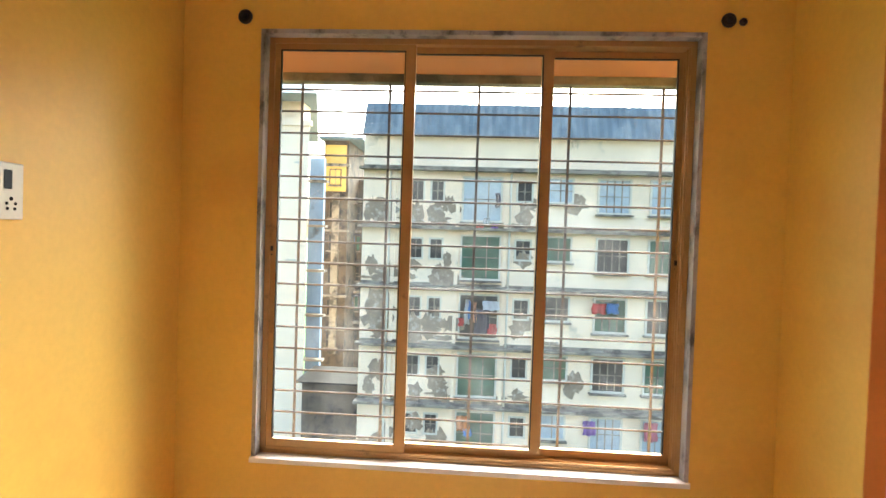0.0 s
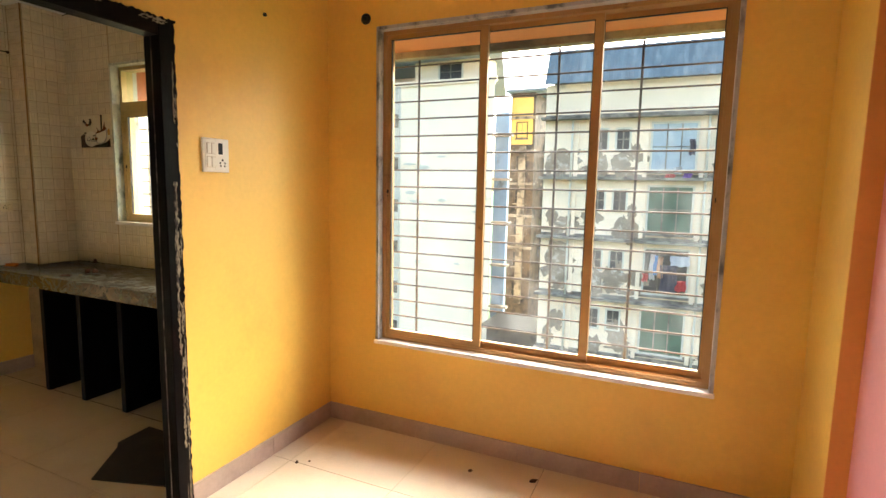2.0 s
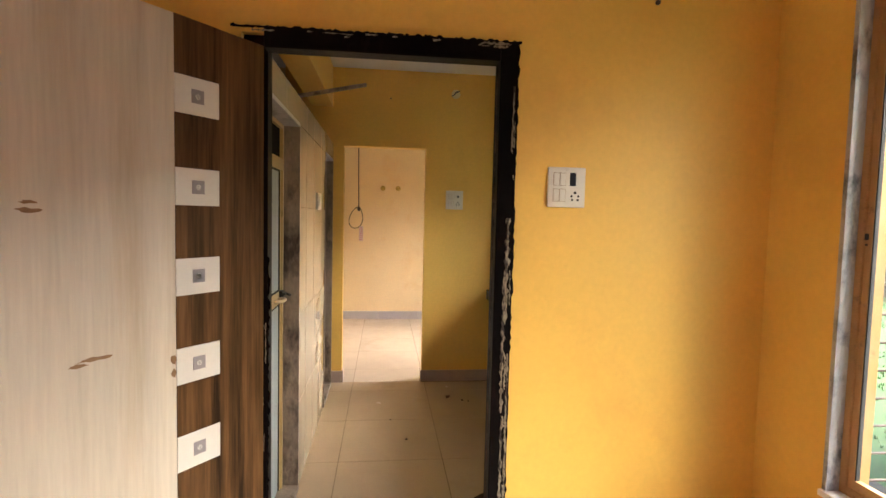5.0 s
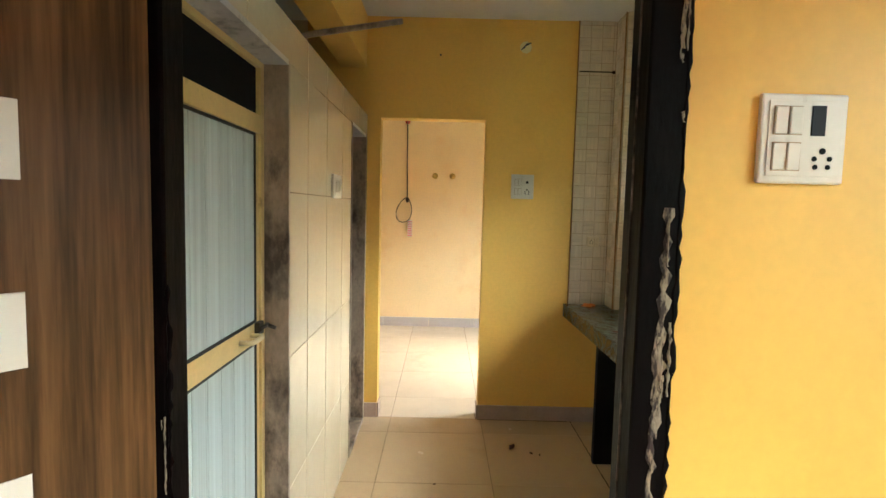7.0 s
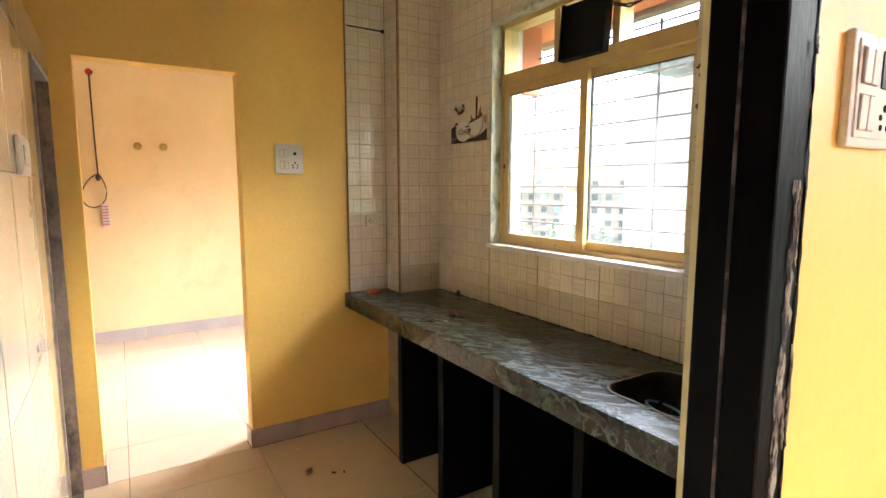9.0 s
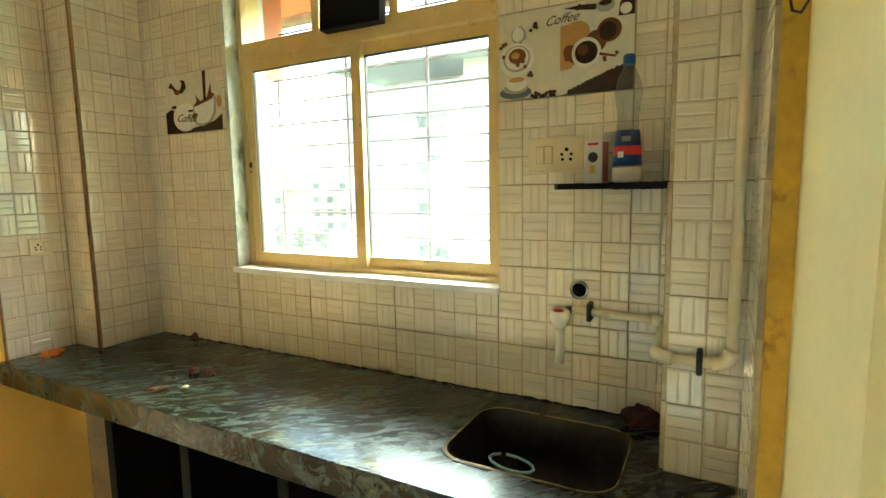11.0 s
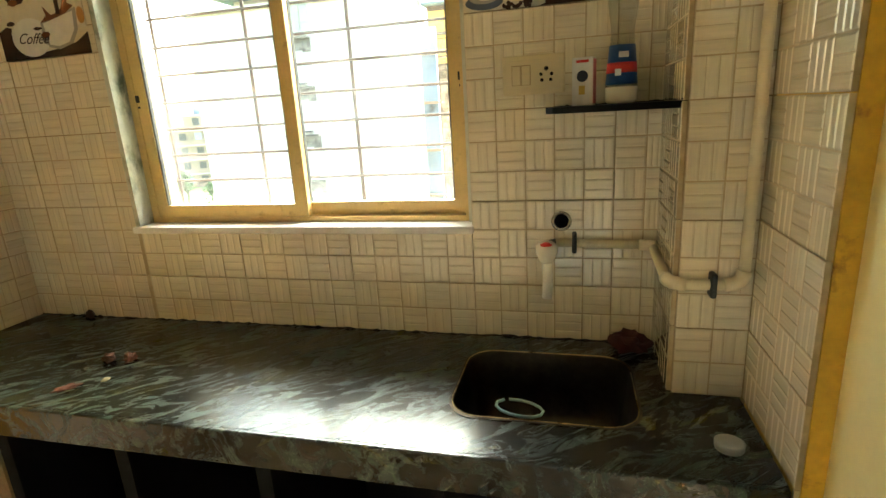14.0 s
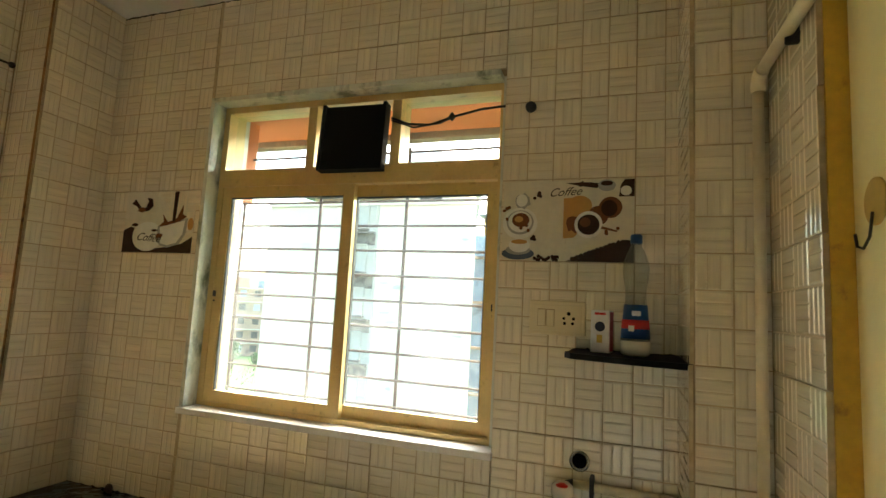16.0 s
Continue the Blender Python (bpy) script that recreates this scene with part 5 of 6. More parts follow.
printed_tile(-3.497, -3.152, 1.703, 1.940, KY - 0.010, "printed picture tile with a splashing coffee cup", left_items, ("Coffee", 0.20, 0.20, 0.22, -4))


# ---- outside ----
GZ, BZ = -11.4, -9.2
structure("ground", bx(-900, 900, 3.0, 1500, GZ - 0.5, GZ), M["ground"], "green and brown field reaching the horizon", "ground")


def building(name, label, at, w, d, hgt, mat):
    b = thing(name, label, "building", at)
    part("wall", bx(0, w, 0, d, GZ - BZ, hgt), mat, b)
    return b


def add_window(b, x0, x1, z0, z1, pane_mat, proud=0.10, bars=2, sill=True, trim="win_trim", hood=False):
    """A window on a facade: raised surround, dark reveal, glass and bars."""
    t = 0.09
    fr = bx(x0 - t, x0, -proud, 0.03, z0 - t, z1 + t)
    box(fr, x1, x1 + t, -proud, 0.03, z0 - t, z1 + t)
    box(fr, x0, x1, -proud, 0.03, z1, z1 + t)
    box(fr, x0, x1, -proud, 0.03, z0 - t, z0)
    w = part("window", fr, M[trim], b)
    part("pane", bx(x0, x1, -0.02, 0.02, z0, z1), pane_mat, w)
    if bars:
        bb = bmesh.new()
        for k in range(1, bars + 1):
            xx = x0 + (x1 - x0) * k / (bars + 1)
            box(bb, xx - 0.025, xx + 0.025, -0.06, -0.02, z0, z1)
        box(bb, x0, x1, -0.05, -0.02, (z0 + z1) / 2 - 0.02, (z0 + z1) / 2 + 0.02)
        part("bars", bb, M["slab"], w)
    if sill:
        part("sill", bx(x0 - 0.16, x1 + 0.16, -proud - 0.18, 0.0, z0 - t - 0.09, z0 - t), M["slab"], w)
    return w


patch_count = [0]


def rough_patch(b, x, z, rx, rz, seed, mat, depth=0.012):
    patch_count[0] += 1
    depth += 0.0006 * patch_count[0]
    part("bare_patch", disc(bmesh.new(), blob(x, z, rx, rz, seed, 22, 0.38), -0.001, depth), mat, b)


def cloth(b, x, z, w, hgt, mat, y=-0.35, seed=0):
    bm = bmesh.new()
    n, mrow = 8, 5
    grid = [[bm.verts.new((x + w * (i / n) + 0.03 * math.sin(j * 1.3 + seed), y + 0.05 * math.sin(i * 1.9 + seed) - 0.02 * j / mrow, z - hgt * j / mrow - 0.03 * math.sin(i * 1.1 + seed) * j / mrow)) for i in range(n + 1)] for j in range(mrow + 1)]
    for j in range(mrow):
        for i in range(n):
            bm.faces.new((grid[j][i], grid[j][i + 1], grid[j + 1][i + 1], grid[j + 1][i])).smooth = True
    r = bmesh.ops.solidify(bm, geom=bm.faces[:], thickness=0.02)
    part("hanging_cloth", bm, mat, b)


FW = 22.0
fac = building("apartment_building", "weathered cream apartment block with peeling plaster and mouldy ledges", (-5.6, 26, BZ), FW, 9, 15.65, M["facade"])
X = lambda px: (px - 640) * 0.02745
Z = lambda py, px=700: 1.73 - (py - 410) * 0.0282 + 0.00092 * (px - 700) - BZ
ledges = [4.85, 2.0, -0.9, -3.8, -6.7, -9.6]
wins = [(728, 749, 0.50, 1.42, "dark_win", 1), (765, 785, 0.50, 1.42, "dark_win", 1), (822, 888, 0.30, 2.35, "green_win", 2), (918, 942, 0.45, 1.35, "dark_win", 1), (972, 1013, 0.25, 1.35, "pale_win", 1),
        (1060, 1112, 0.25, 1.80, "pale_win", 3), (1150, 1196, 0.25, 1.80, "pale_win", 3), (1250, 1275, 0.45, 1.35, "dark_win", 1), (1310, 1375, 0.30, 2.35, "green_win", 2)]
rnd = random.Random(11)
for s, lz in enumerate(ledges):
    L = lz - BZ
    part("ledge", bx(-0.12, FW, -0.55, 0.02, L - 0.10, L + 0.02), M["slab"], fac)
    part("ledge_stain", bx(0, FW, -0.015, 0, L + 0.02, L + 0.16), M["slab"], fac)
    for k, (a, b, top, bot, mt, bars) in enumerate(wins):
        mt2 = mt
        if k in (4, 5, 6) and s in (1, 2, 3):
            mt2 = "green_win" if (k + s) % 2 else "dark_win"
        if k == 2 and s in (0, 2):
            mt2 = "pale_win" if s == 0 else "dark_win"
        add_window(fac, X(a), X(b), L - 0.10 - bot, L - 0.10 - top, M[mt2], bars=bars, proud=0.12 if k in (5, 6) else 0.06, sill=k in (2, 4, 5, 6, 8))
    for px in (697, 812, 898, 956, 1295):
        part("pilaster", bx(X(px) - 0.09, X(px) + 0.09, -0.10, 0, L - 2.8, L - 0.10), M["facade"], fac)
    for px in (690, 905):
        part("drain_pipe", tube(bmesh.new(), [(X(px), -0.16, L - 2.9), (X(px), -0.16, L)], 0.055, 8), M["win_trim"], fac)
    for k in range(9):
        pxx = rnd.choice((655, 668, 682, 705, 738, 775, 790, 930, 935, 800, 1030))
        rough_patch(fac, X(pxx) + rnd.uniform(-0.3, 0.3), L - 2.35 + rnd.uniform(-0.25, 0.9), rnd.uniform(0.15, 0.55), rnd.uniform(0.2, 0.6), 100 * s + k, M["bare"])
    for k in range(7):
        rough_patch(fac, X(rnd.uniform(645, 1000)), L - 2.55 + rnd.uniform(-0.1, 0.15), rnd.uniform(0.2, 0.6), rnd.uniform(0.06, 0.16), 900 + 100 * s + k, M["bare"])
for px, py, rx, rz in ((680, 372, 0.75, 0.65), (738, 376, 0.3, 0.55), (775, 378, 0.42, 0.6), (930, 378, 0.35, 0.6), (672, 550, 0.8, 0.9), (735, 575, 0.5, 0.85), (768, 575, 0.5, 0.6), (690, 480, 0.6, 0.35), (1075, 515, 0.5, 0.15), (675, 655, 0.4, 0.5), (745, 745, 0.5, 0.4)):
    rough_patch(fac, X(px), Z(py), rx, rz, px, M["bare"], 0.016)
roof = bmesh.new()
for k in range(60):
    x0 = 0.0 + k * FW / 60
    a = [roof.verts.new((x0, -0.5, 15.62)), roof.verts.new((x0 + FW / 120, -0.53, 15.64)), roof.verts.new((x0 + FW / 60, -0.5, 15.62))]
    b = [roof.verts.new((x0, 0.3, 17.3)), roof.verts.new((x0 + FW / 120, 0.27, 17.32)), roof.verts.new((x0 + FW / 60, 0.3, 17.3))]
    roof.faces.new((a[0], a[1], b[1], b[0]))
    roof.faces.new((a[1], a[2], b[2], b[1]))
bmesh.ops.remove_doubles(roof, verts=roof.verts[:], dist=0.001)
bmesh.ops.solidify(roof, geom=roof.faces[:], thickness=0.04)
part("roof", roof, M["roof_sheet"], fac, "blue-grey corrugated roof sheet")
# dark strip added behind the roof sheet to paint its shadow
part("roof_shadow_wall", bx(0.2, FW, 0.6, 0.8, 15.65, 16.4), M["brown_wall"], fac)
for k in range(8):
    part("roof_post", tube(bmesh.new(), [(0.4 + k * 2.4, -0.2, 15.65), (0.4 + k * 2.4, -0.2, 16.2)], 0.05, 8), M["win_trim"], fac)
# washing at the windows
for px, py, w, hgt, m, sd in ((830, 528, 0.25, 1.2, "cloth_white", 1), (842, 532, 0.25, 1.0, "cloth_peach", 2), (862, 530, 0.8, 0.45, "cloth_white", 3), (870, 570, 0.5, 0.5, "cloth_red", 4), (820, 560, 0.25, 0.4, "cloth_red", 5), (836, 530, 0.2, 0.9, "cloth_blue", 6),
                              (1052, 533, 0.65, 0.5, "cloth_red", 7), (1078, 533, 0.55, 0.5, "cloth_blue", 8), (822, 730, 0.65, 0.75, "cloth_orange", 9), (835, 752, 0.4, 0.4, "cloth_blue", 10), (878, 345, 0.25, 0.7, "cloth_dark", 11), (845, 398, 0.4, 0.2, "cloth_red", 12),
                              (872, 398, 0.35, 0.25, "cloth_purple", 13), (858, 388, 0.3, 0.3, "cloth_white", 14), (1150, 735, 0.6, 0.9, "cloth_pink", 15), (1045, 735, 0.6, 0.7, "cloth_purple", 16), (848, 545, 0.7, 1.3, "cloth_dark", 17)):
    cloth(fac, X(px), Z(py, px), w, hgt, M[m], -0.30 - 0.02 * (sd % 4), sd)

wb = thing("white_building", "tall white plastered block with one recessed column of windows", "building", (-27, 32, BZ))
bm = bmesh.new()
plan = ((1.1, 0), (16.6, 0), (11.0, 14), (1.1, 14))
lo, hi = [bm.verts.new((x, y, GZ - BZ)) for x, y in plan], [bm.verts.new((x, y, 17.6)) for x, y in plan]
bm.faces.new(hi), bm.faces.new(lo[::-1])
for i in range(4):
    bm.faces.new((lo[i], lo[(i + 1) % 4], hi[(i + 1) % 4], hi[i]))
part("wall", bm, M["facade_white"], wb)
wx0, wx1 = 7.5, 9.6
part("parapet", bx(1.0, 16.75, -0.15, 0.1, 17.3, 17.6), M["facade_white"], wb)
part("stair_strip", bx(wx0 - 0.25, wx1 + 0.25, -0.06, 0.0, 0, 17.4), M["win_trim"], wb)
for k in range(6):
    z = 1.0 + k * 2.9
    add_window(wb, wx0 + 0.15, wx1 - 0.55, z + 0.3, z + 2.0, M["dark_win"], 0.16, 1)
    part("balcony_ledge", bx(wx0 - 0.1, wx1 + 0.1, -0.45, 0, z - 0.12, z - 0.02), M["slab"], wb)
    part("ledge_stain", bx(wx0 - 0.1, wx1 + 0.1, -0.09, -0.06, z - 0.9, z - 0.12), M["slab"], wb)
    add_window(wb, wx1 - 0.42, wx1 + 0.02, z + 0.9, z + 1.8, M["dark_win"], 0.12, 0, False)
for k in range(10):
    rough_patch(wb, rnd.uniform(10.5, 16), rnd.uniform(3, 16), rnd.uniform(0.2, 0.5), rnd.uniform(0.06, 0.14), 400 + k, M["win_trim"])
bm = bmesh.new()
vs = [bm.verts.new(p) for p in ((0.6, -1.2, 19.0), (17.4, -1.2, 19.0), (12.5, 15, 19.0), (0.6, 15, 19.0), (4, 7, 23.0), (11.5, 6, 23.0))]
for f in ((0, 1, 5, 4), (1, 2, 5), (2, 3, 4, 5), (3, 0, 4), (0, 3, 2, 1)):
    bm.faces.new([vs[i] for i in f])
part("roof", bm, M["pale_roof"], wb, "blue-grey hipped sheet roof")
part("top_storey", bx(10.5, 15.8, 0.8, 2.5, 17.6, 19.0), M["facade_white"], wb)
w = add_window(wb, 12.4, 14.0, 17.75, 18.75, M["dark_win"], 0.1, 1, False)
w.location = (0, 0.8, 0)
part("top_storey", bx(1.5, 10.4, 5, 12, 17.6, 19.0), M["facade_white"], wb)

gb = building("blue_building", "narrow blue painted block in the gap between the flats", (-10.9, 33.8, BZ), 0.95, 0.4, 15.6, M["blue_wall"])
for k in range(5):
    part("ledge", bx(-0.1, 1.3, -0.5, 0, 2.4 + k * 2.9, 2.55 + k * 2.9), M["slab"], gb)
ob_ = building("ochre_building", "ochre and brown stained building seen through the gap", (-13.6, 46, BZ), 2.2, 8, 19.0, M["brown_wall"])
part("upper_wall", bx(0.1, 2.0, -0.05, 0, 14.5, 18.6), M["ochre_wall"], ob_, "yellow ochre upper wall")
part("roof", bx(-0.3, 3.6, -0.9, 8, 19.0, 19.2), M["roof_sheet"], ob_)
for k in range(6):
    part("ledge", bx(-0.2, 2.4, -0.6, 0, 2.2 + k * 2.9, 2.4 + k * 2.9), M["slab"], ob_)
    add_window(ob_, 0.6, 1.5, 0.6 + k * 2.9, 1.9 + k * 2.9, M["dark_win"], 0.1, 1, trim="brown_wall")
part("rusty_pilaster", bx(0.9, 1.5, -0.35, -0.02, 0, 14.3), M["slab"], ob_, "brown stained pilaster")
db = building("dark_building", "grimy dark building crowded with ledges and pipes", (-12.4, 50, BZ), 5.0, 8, 16.0, M["brown_wall"])
for k in range(5):
    part("ledge", bx(-0.2, 3.2, -0.9, 0, 2.2 + k * 2.9, 2.4 + k * 2.9), M["slab"], db)
    add_window(db, 0.5, 1.3, 0.5 + k * 2.9, 1.8 + k * 2.9, M["green_win" if k % 2 else "dark_win"], 0.1, 1, trim="brown_wall")
    part("blue_wall_bay", bx(1.6, 2.4, -0.3, 0, 0.2 + k * 2.9, 2.2 + k * 2.9), M["blue_wall"], db)
    part("awning", bx(0.2, 1.6, -1.3, -0.2, 1.95 + k * 2.9, 2.02 + k * 2.9), M["cloth_dark" if k % 2 else "brown_wall"], db)
    part("water_tank", lathe(bmesh.new(), [(0.45, 0), (0.48, 0.5), (0.42, 0.9), (0.2, 1.0)], (0.6, -0.5, 2.4 + k * 2.9), 12), M["dark_win"], db)
    part("down_pipe", tube(bmesh.new(), [(1.5 + 0.1 * k, -0.35, 0.2 + k * 2.9), (1.5 + 0.1 * k, -0.35, 3.0 + k * 2.9)], 0.06, 6), M["slab" if k % 2 else "brown_wall"], db)
    part("hanging_cloth", bx(0.5, 1.0, -0.98, -0.93, 1.1 + k * 2.9, 1.9 + k * 2.9), M["cloth_blue" if k % 2 else "green_win"], db)
lt = building("lean_to_shed", "low shed with rusty sheets in the yard", (-9.6, 29.5, BZ), 3.2, 3, 2.2, M["brown_wall"])
part("roof", bx(-0.3, 3.5, -0.4, 3.2, 2.2, 2.3), M["support"], lt)
structure("yard", bx(-28, 22, 12, 26, GZ, GZ + 0.02), M["yard"], "dirty concrete yard between the buildings", "yard")
structure("road", bx(-12, -5.6, 26, 60, GZ, GZ + 0.03), M["yard"], "brown dirt lane between the blocks", "road")

# distant blocks
M["far_win"] = material("distant_dark_window", (0.05, 0.045, 0.04), 0.6, vary=0.3, scale=2)


def far_block(x, y, w, d, hgt, turn, label, seed):
    b = thing("distant_building", label, "building", (x, y, GZ), turn=turn)
    part("wall", bx(0, w, 0, d, 0, hgt), M["far_wall"], b)
    n, st = int(w / 3), int(hgt / 3)
    for s in range(st):
        part("ledge", bx(-0.2, w + 0.2, -0.6, 0, 3 * s + 2.7, 3 * s + 2.9), M["win_trim"], b)
        for k in range(n):
            part("window", bx(3 * k + 0.8, 3 * k + 2.1, -0.06, 0.02, 3 * s + 0.9, 3 * s + 2.3), M["far_win" if (k * 7 + s * 3 + seed) % 4 else "pale_win"], b)
    part("water_tank", lathe(bmesh.new(), [(1.1, 0), (1.1, 1.6), (0.4, 1.9)], (w * 0.6, d * 0.5, hgt), 14), M["blue_wall"], b)
    part("roof_room", bx(w * 0.2, w * 0.4, d * 0.3, d * 0.8, hgt, hgt + 2.2), M["far_wall"], b)


far_block(-84, 92, 14, 10, 15, 40, "distant grey and cream apartment block across the field", 1)
far_block(-101, 80, 15, 10, 13.5, 42, "distant pale apartment block across the field", 2)
far_block(-122, 72, 15, 10, 14, 48, "distant pale apartment block beyond the field", 3)
far_block(-70, 112, 16, 10, 14, 36, "distant cream apartment block behind the field", 4)


def tree(x, y, s, seed):
    rnd = random.Random(seed)
    t = thing("tree", "leafy green tree standing at the edge of the field", "tree", (x, y, GZ), "field trees")
    tr = tube(bmesh.new(), [(0, 0, 0), (0.05 * s, 0, s * 0.2), (0, 0.05 * s, s * 0.45)], 0.035 * s, 8)
    for k in range(5):
        a = rnd.random() * 6.28
        tube(tr, [(0, 0, s * (0.25 + 0.04 * k)), (0.14 * s * math.cos(a), 0.14 * s * math.sin(a), s * 0.5), (0.24 * s * math.cos(a), 0.24 * s * math.sin(a), s * 0.7)], 0.014 * s, 6)
    part("trunk", tr, M["bark"], t)
    cr = bmesh.new()
    for k in range(420):
        a, rr, z = rnd.random() * 6.28, rnd.random() ** 0.6, rnd.random()
        lim = 0.36 * s * math.sin(math.pi * (0.18 + 0.78 * z)) * (0.75 + 0.35 * math.sin(3 * a + seed))
        c = Vector((rr * lim * math.cos(a), rr * lim * math.sin(a), s * (0.35 + 0.65 * z)))
        q = Euler((rnd.random() * 6, rnd.random() * 6, rnd.random() * 6)).to_matrix()
        L = 0.05 * s * (0.6 + rnd.random())
        f = [cr.verts.new(c + q @ Vector(p)) for p in ((-L, 0, 0), (0, -L * 0.5, 0.1 * L), (L, 0, 0), (0, L * 0.5, 0.1 * L))]
        cr.faces.new(f)
    part("crown", cr, M["leaf"], t)


for k in range(16):
    tree(-104 + 5.2 * k + rnd.uniform(-2, 2), 66 + 1.3 * k + rnd.uniform(-4, 4), rnd.uniform(3, 6), 70 + k)
bm = bmesh.new()
for k in range(5000):
    x, y = rnd.uniform(-95, -24), rnd.uniform(30, 85)
    s = rnd.uniform(0.12, 0.35)
    for j in range(3):
        a = rnd.random() * 6.28
        f = [bm.verts.new(p) for p in ((x, y, GZ), (x + s * 0.4 * math.cos(a), y + s * 0.4 * math.sin(a), GZ), (x + s * 0.3 * math.cos(a), y + s * 0.3 * math.sin(a), GZ + s))]
        bm.faces.new(f)
tagged(part("tall_grass", bm, M["leaf"]), "uneven tufts of tall green grass on the field", "grass", kind="stuff")


# ---- skirting, tiles and floor pieces ----
def skirting(parent, p0, p1, face, name="skirting_tile", hgt=0.10, t=0.012, step=0.6, mat="skirting"):
    """Skirting pieces along a straight wall foot; face is the side the wall looks to."""
    a, b = Vector((*p0, 0)), Vector((*p1, 0))
    L = (b - a).length
    d = (b - a).normalized()
    nrm = Vector((*face, 0))
    n = max(1, round(L / step))
    for k in range(n):
        u0, u1 = L * k / n, L * (k + 1) / n - 0.002
        c0, c1 = a + d * u0, a + d * u1 + nrm * t
        part(name, bx(min(c0.x, c1.x), max(c0.x, c1.x), min(c0.y, c1.y), max(c0.y, c1.y), 0.0, hgt, 0.0015), M[mat], parent)


base = tagged(new("baseboard"), "taupe stone skirting along the wall feet", "skirting", kind="structure")
skirting(base, (LX, WY), (RX, WY), (0, -1))
skirting(base, (LX, 1.625), (LX, WY - 0.013), (1, 0))
skirting(base, (LX, -2.7), (LX, 0.60), (1, 0))
skirting(base, (RX, 2.2), (RX, WY - 0.013), (-1, 0))
skirting(base, (1.285, -2.7), (1.285, 2.19), (-1, 0))
skirting(base, (FX, OY1), (FX, 2.33), (1, 0))
skirting(base, (FX - 0.11, OY1), (FX + 0.012, OY1), (0, -1))
skirting(base, (FX - 0.11, OY0), (FX + 0.012, OY0), (0, 1))
skirting(base, (FX, BY), (FX, OY0), (1, 0))
skirting(base, (FRX, -0.6), (FRX, 3.3), (1, 0), hgt=0.11, mat="skirting_pale")

tile_cache = {}


def tile_piece(w, hgt, ou, ov, bu, bv, phase, mats, t=0.009):
    """An embossed tile: raised basket-weave blocks, cut to size (w x hgt) from offset (ou, ov)."""
    key = (round(w, 3), round(hgt, 3), round(ou, 3), round(ov, 3), phase, mats[0].name)
    if key in tile_cache:
        return tile_cache[key]
    g, e, h = 0.0010, 0.0035, 0.0012
    bm = box(bmesh.new(), g, w - g, -t, 0, g, hgt - g, 2)
    iu0, iv0 = int(ou / bu + 1e-6), int(ov / bv + 1e-6)
    for iu in range(iu0, iu0 + int(w / bu) + 2):
        for iv in range(iv0, iv0 + int(hgt / bv) + 2):
            a0, a1 = max(iu * bu - ou, 0) + 0.0012, min((iu + 1) * bu - ou, w) - 0.0012
            c0, c1 = max(iv * bv - ov, 0) + 0.0012, min((iv + 1) * bv - ov, hgt) - 0.0012
            if a1 - a0 < 0.012 or c1 - c0 < 0.012:
                continue
            mi = (iu + iv + phase) % 2
            n = 3 if min(a1 - a0, c1 - c0) > 0.03 else 1
            for s in range(n):
                if mi:
                    p0, p1, q0, q1 = a0 + (a1 - a0) * s / n, a0 + (a1 - a0) * (s + 1) / n, c0, c1
                else:
                    p0, p1, q0, q1 = a0, a1, c0 + (c1 - c0) * s / n, c0 + (c1 - c0) * (s + 1) / n
                p0, p1, q0, q1 = p0 + 0.0004, p1 - 0.0004, q0 + 0.0004, q1 - 0.0004
                o = [bm.verts.new(p) for p in ((p0, -t, q0), (p1, -t, q0), (p1, -t, q1), (p0, -t, q1))]
                i = [bm.verts.new(p) for p in ((p0 + e, -t - h, q0 + e), (p1 - e, -t - h, q0 + e), (p1 - e, -t - h, q1 - e), (p0 + e, -t - h, q1 - e))]
                bm.faces.new(i).material_index = mi
                for k in range(4):
                    bm.faces.new((o[k], o[(k + 1) % 4], i[(k + 1) % 4], i[k])).material_index = mi
    tile_cache[key] = mesh_of("wall_tile", bm, mats)
    return tile_cache[key]


TW, TH, TZ = 0.376, 0.240, 1.702
tilt = random.Random(5)


def tile_face(parent, turn, origin, u0, u1, v0, v1, ustart, skip=()):
    """Covers a rectangle of a wall with embossed tiles. u runs along the face, v upwards."""
    iu = math.floor((u0 - ustart) / TW + 1e-6)
    while ustart + iu * TW < u1 - 0.004:
        a, b = max(u0, ustart + iu * TW), min(u1, ustart + (iu + 1) * TW)
        iv = math.floor((v0 - TZ) / TH + 1e-6)
        while TZ + iv * TH < v1 - 0.004:
            c, d = max(v0, TZ + iv * TH), min(v1, TZ + (iv + 1) * TH)
            if b - a > 0.006 and d - c > 0.006:
                me = tile_piece(b - a, d - c, a - (ustart + iu * TW), c - (TZ + iv * TH), TW / 5, TH / 3, (iu + iv) % 2, [M["tile_h"], M["tile_v"], M["tile_groove"]])
                ob = new("wall_tile", me)
                ob.parent = parent
                ob.matrix_world = pose(*origin, 0, 0, turn) @ Matrix.Translation((a, 0, c)) @ Matrix.Rotation(radians(tilt.uniform(-0.22, 0.22)), 4, "Z") @ Matrix.Rotation(radians(tilt.uniform(-0.22, 0.22)), 4, "X")
            iv += 1
        iu += 1


kn, c1, c2, tb, tf = (bpy.data.objects[n] for n in ("wall_kitchen_north", "column_1", "column_2", "tile_bed", "tile_bed_far"))
US = -1.990
tile_face(kn, 0, (0, KY, 0), -3.642, KX0, CZ, KCEIL, US)
tile_face(kn, 0, (0, KY, 0), KX1, -1.497, CZ, KCEIL, US)
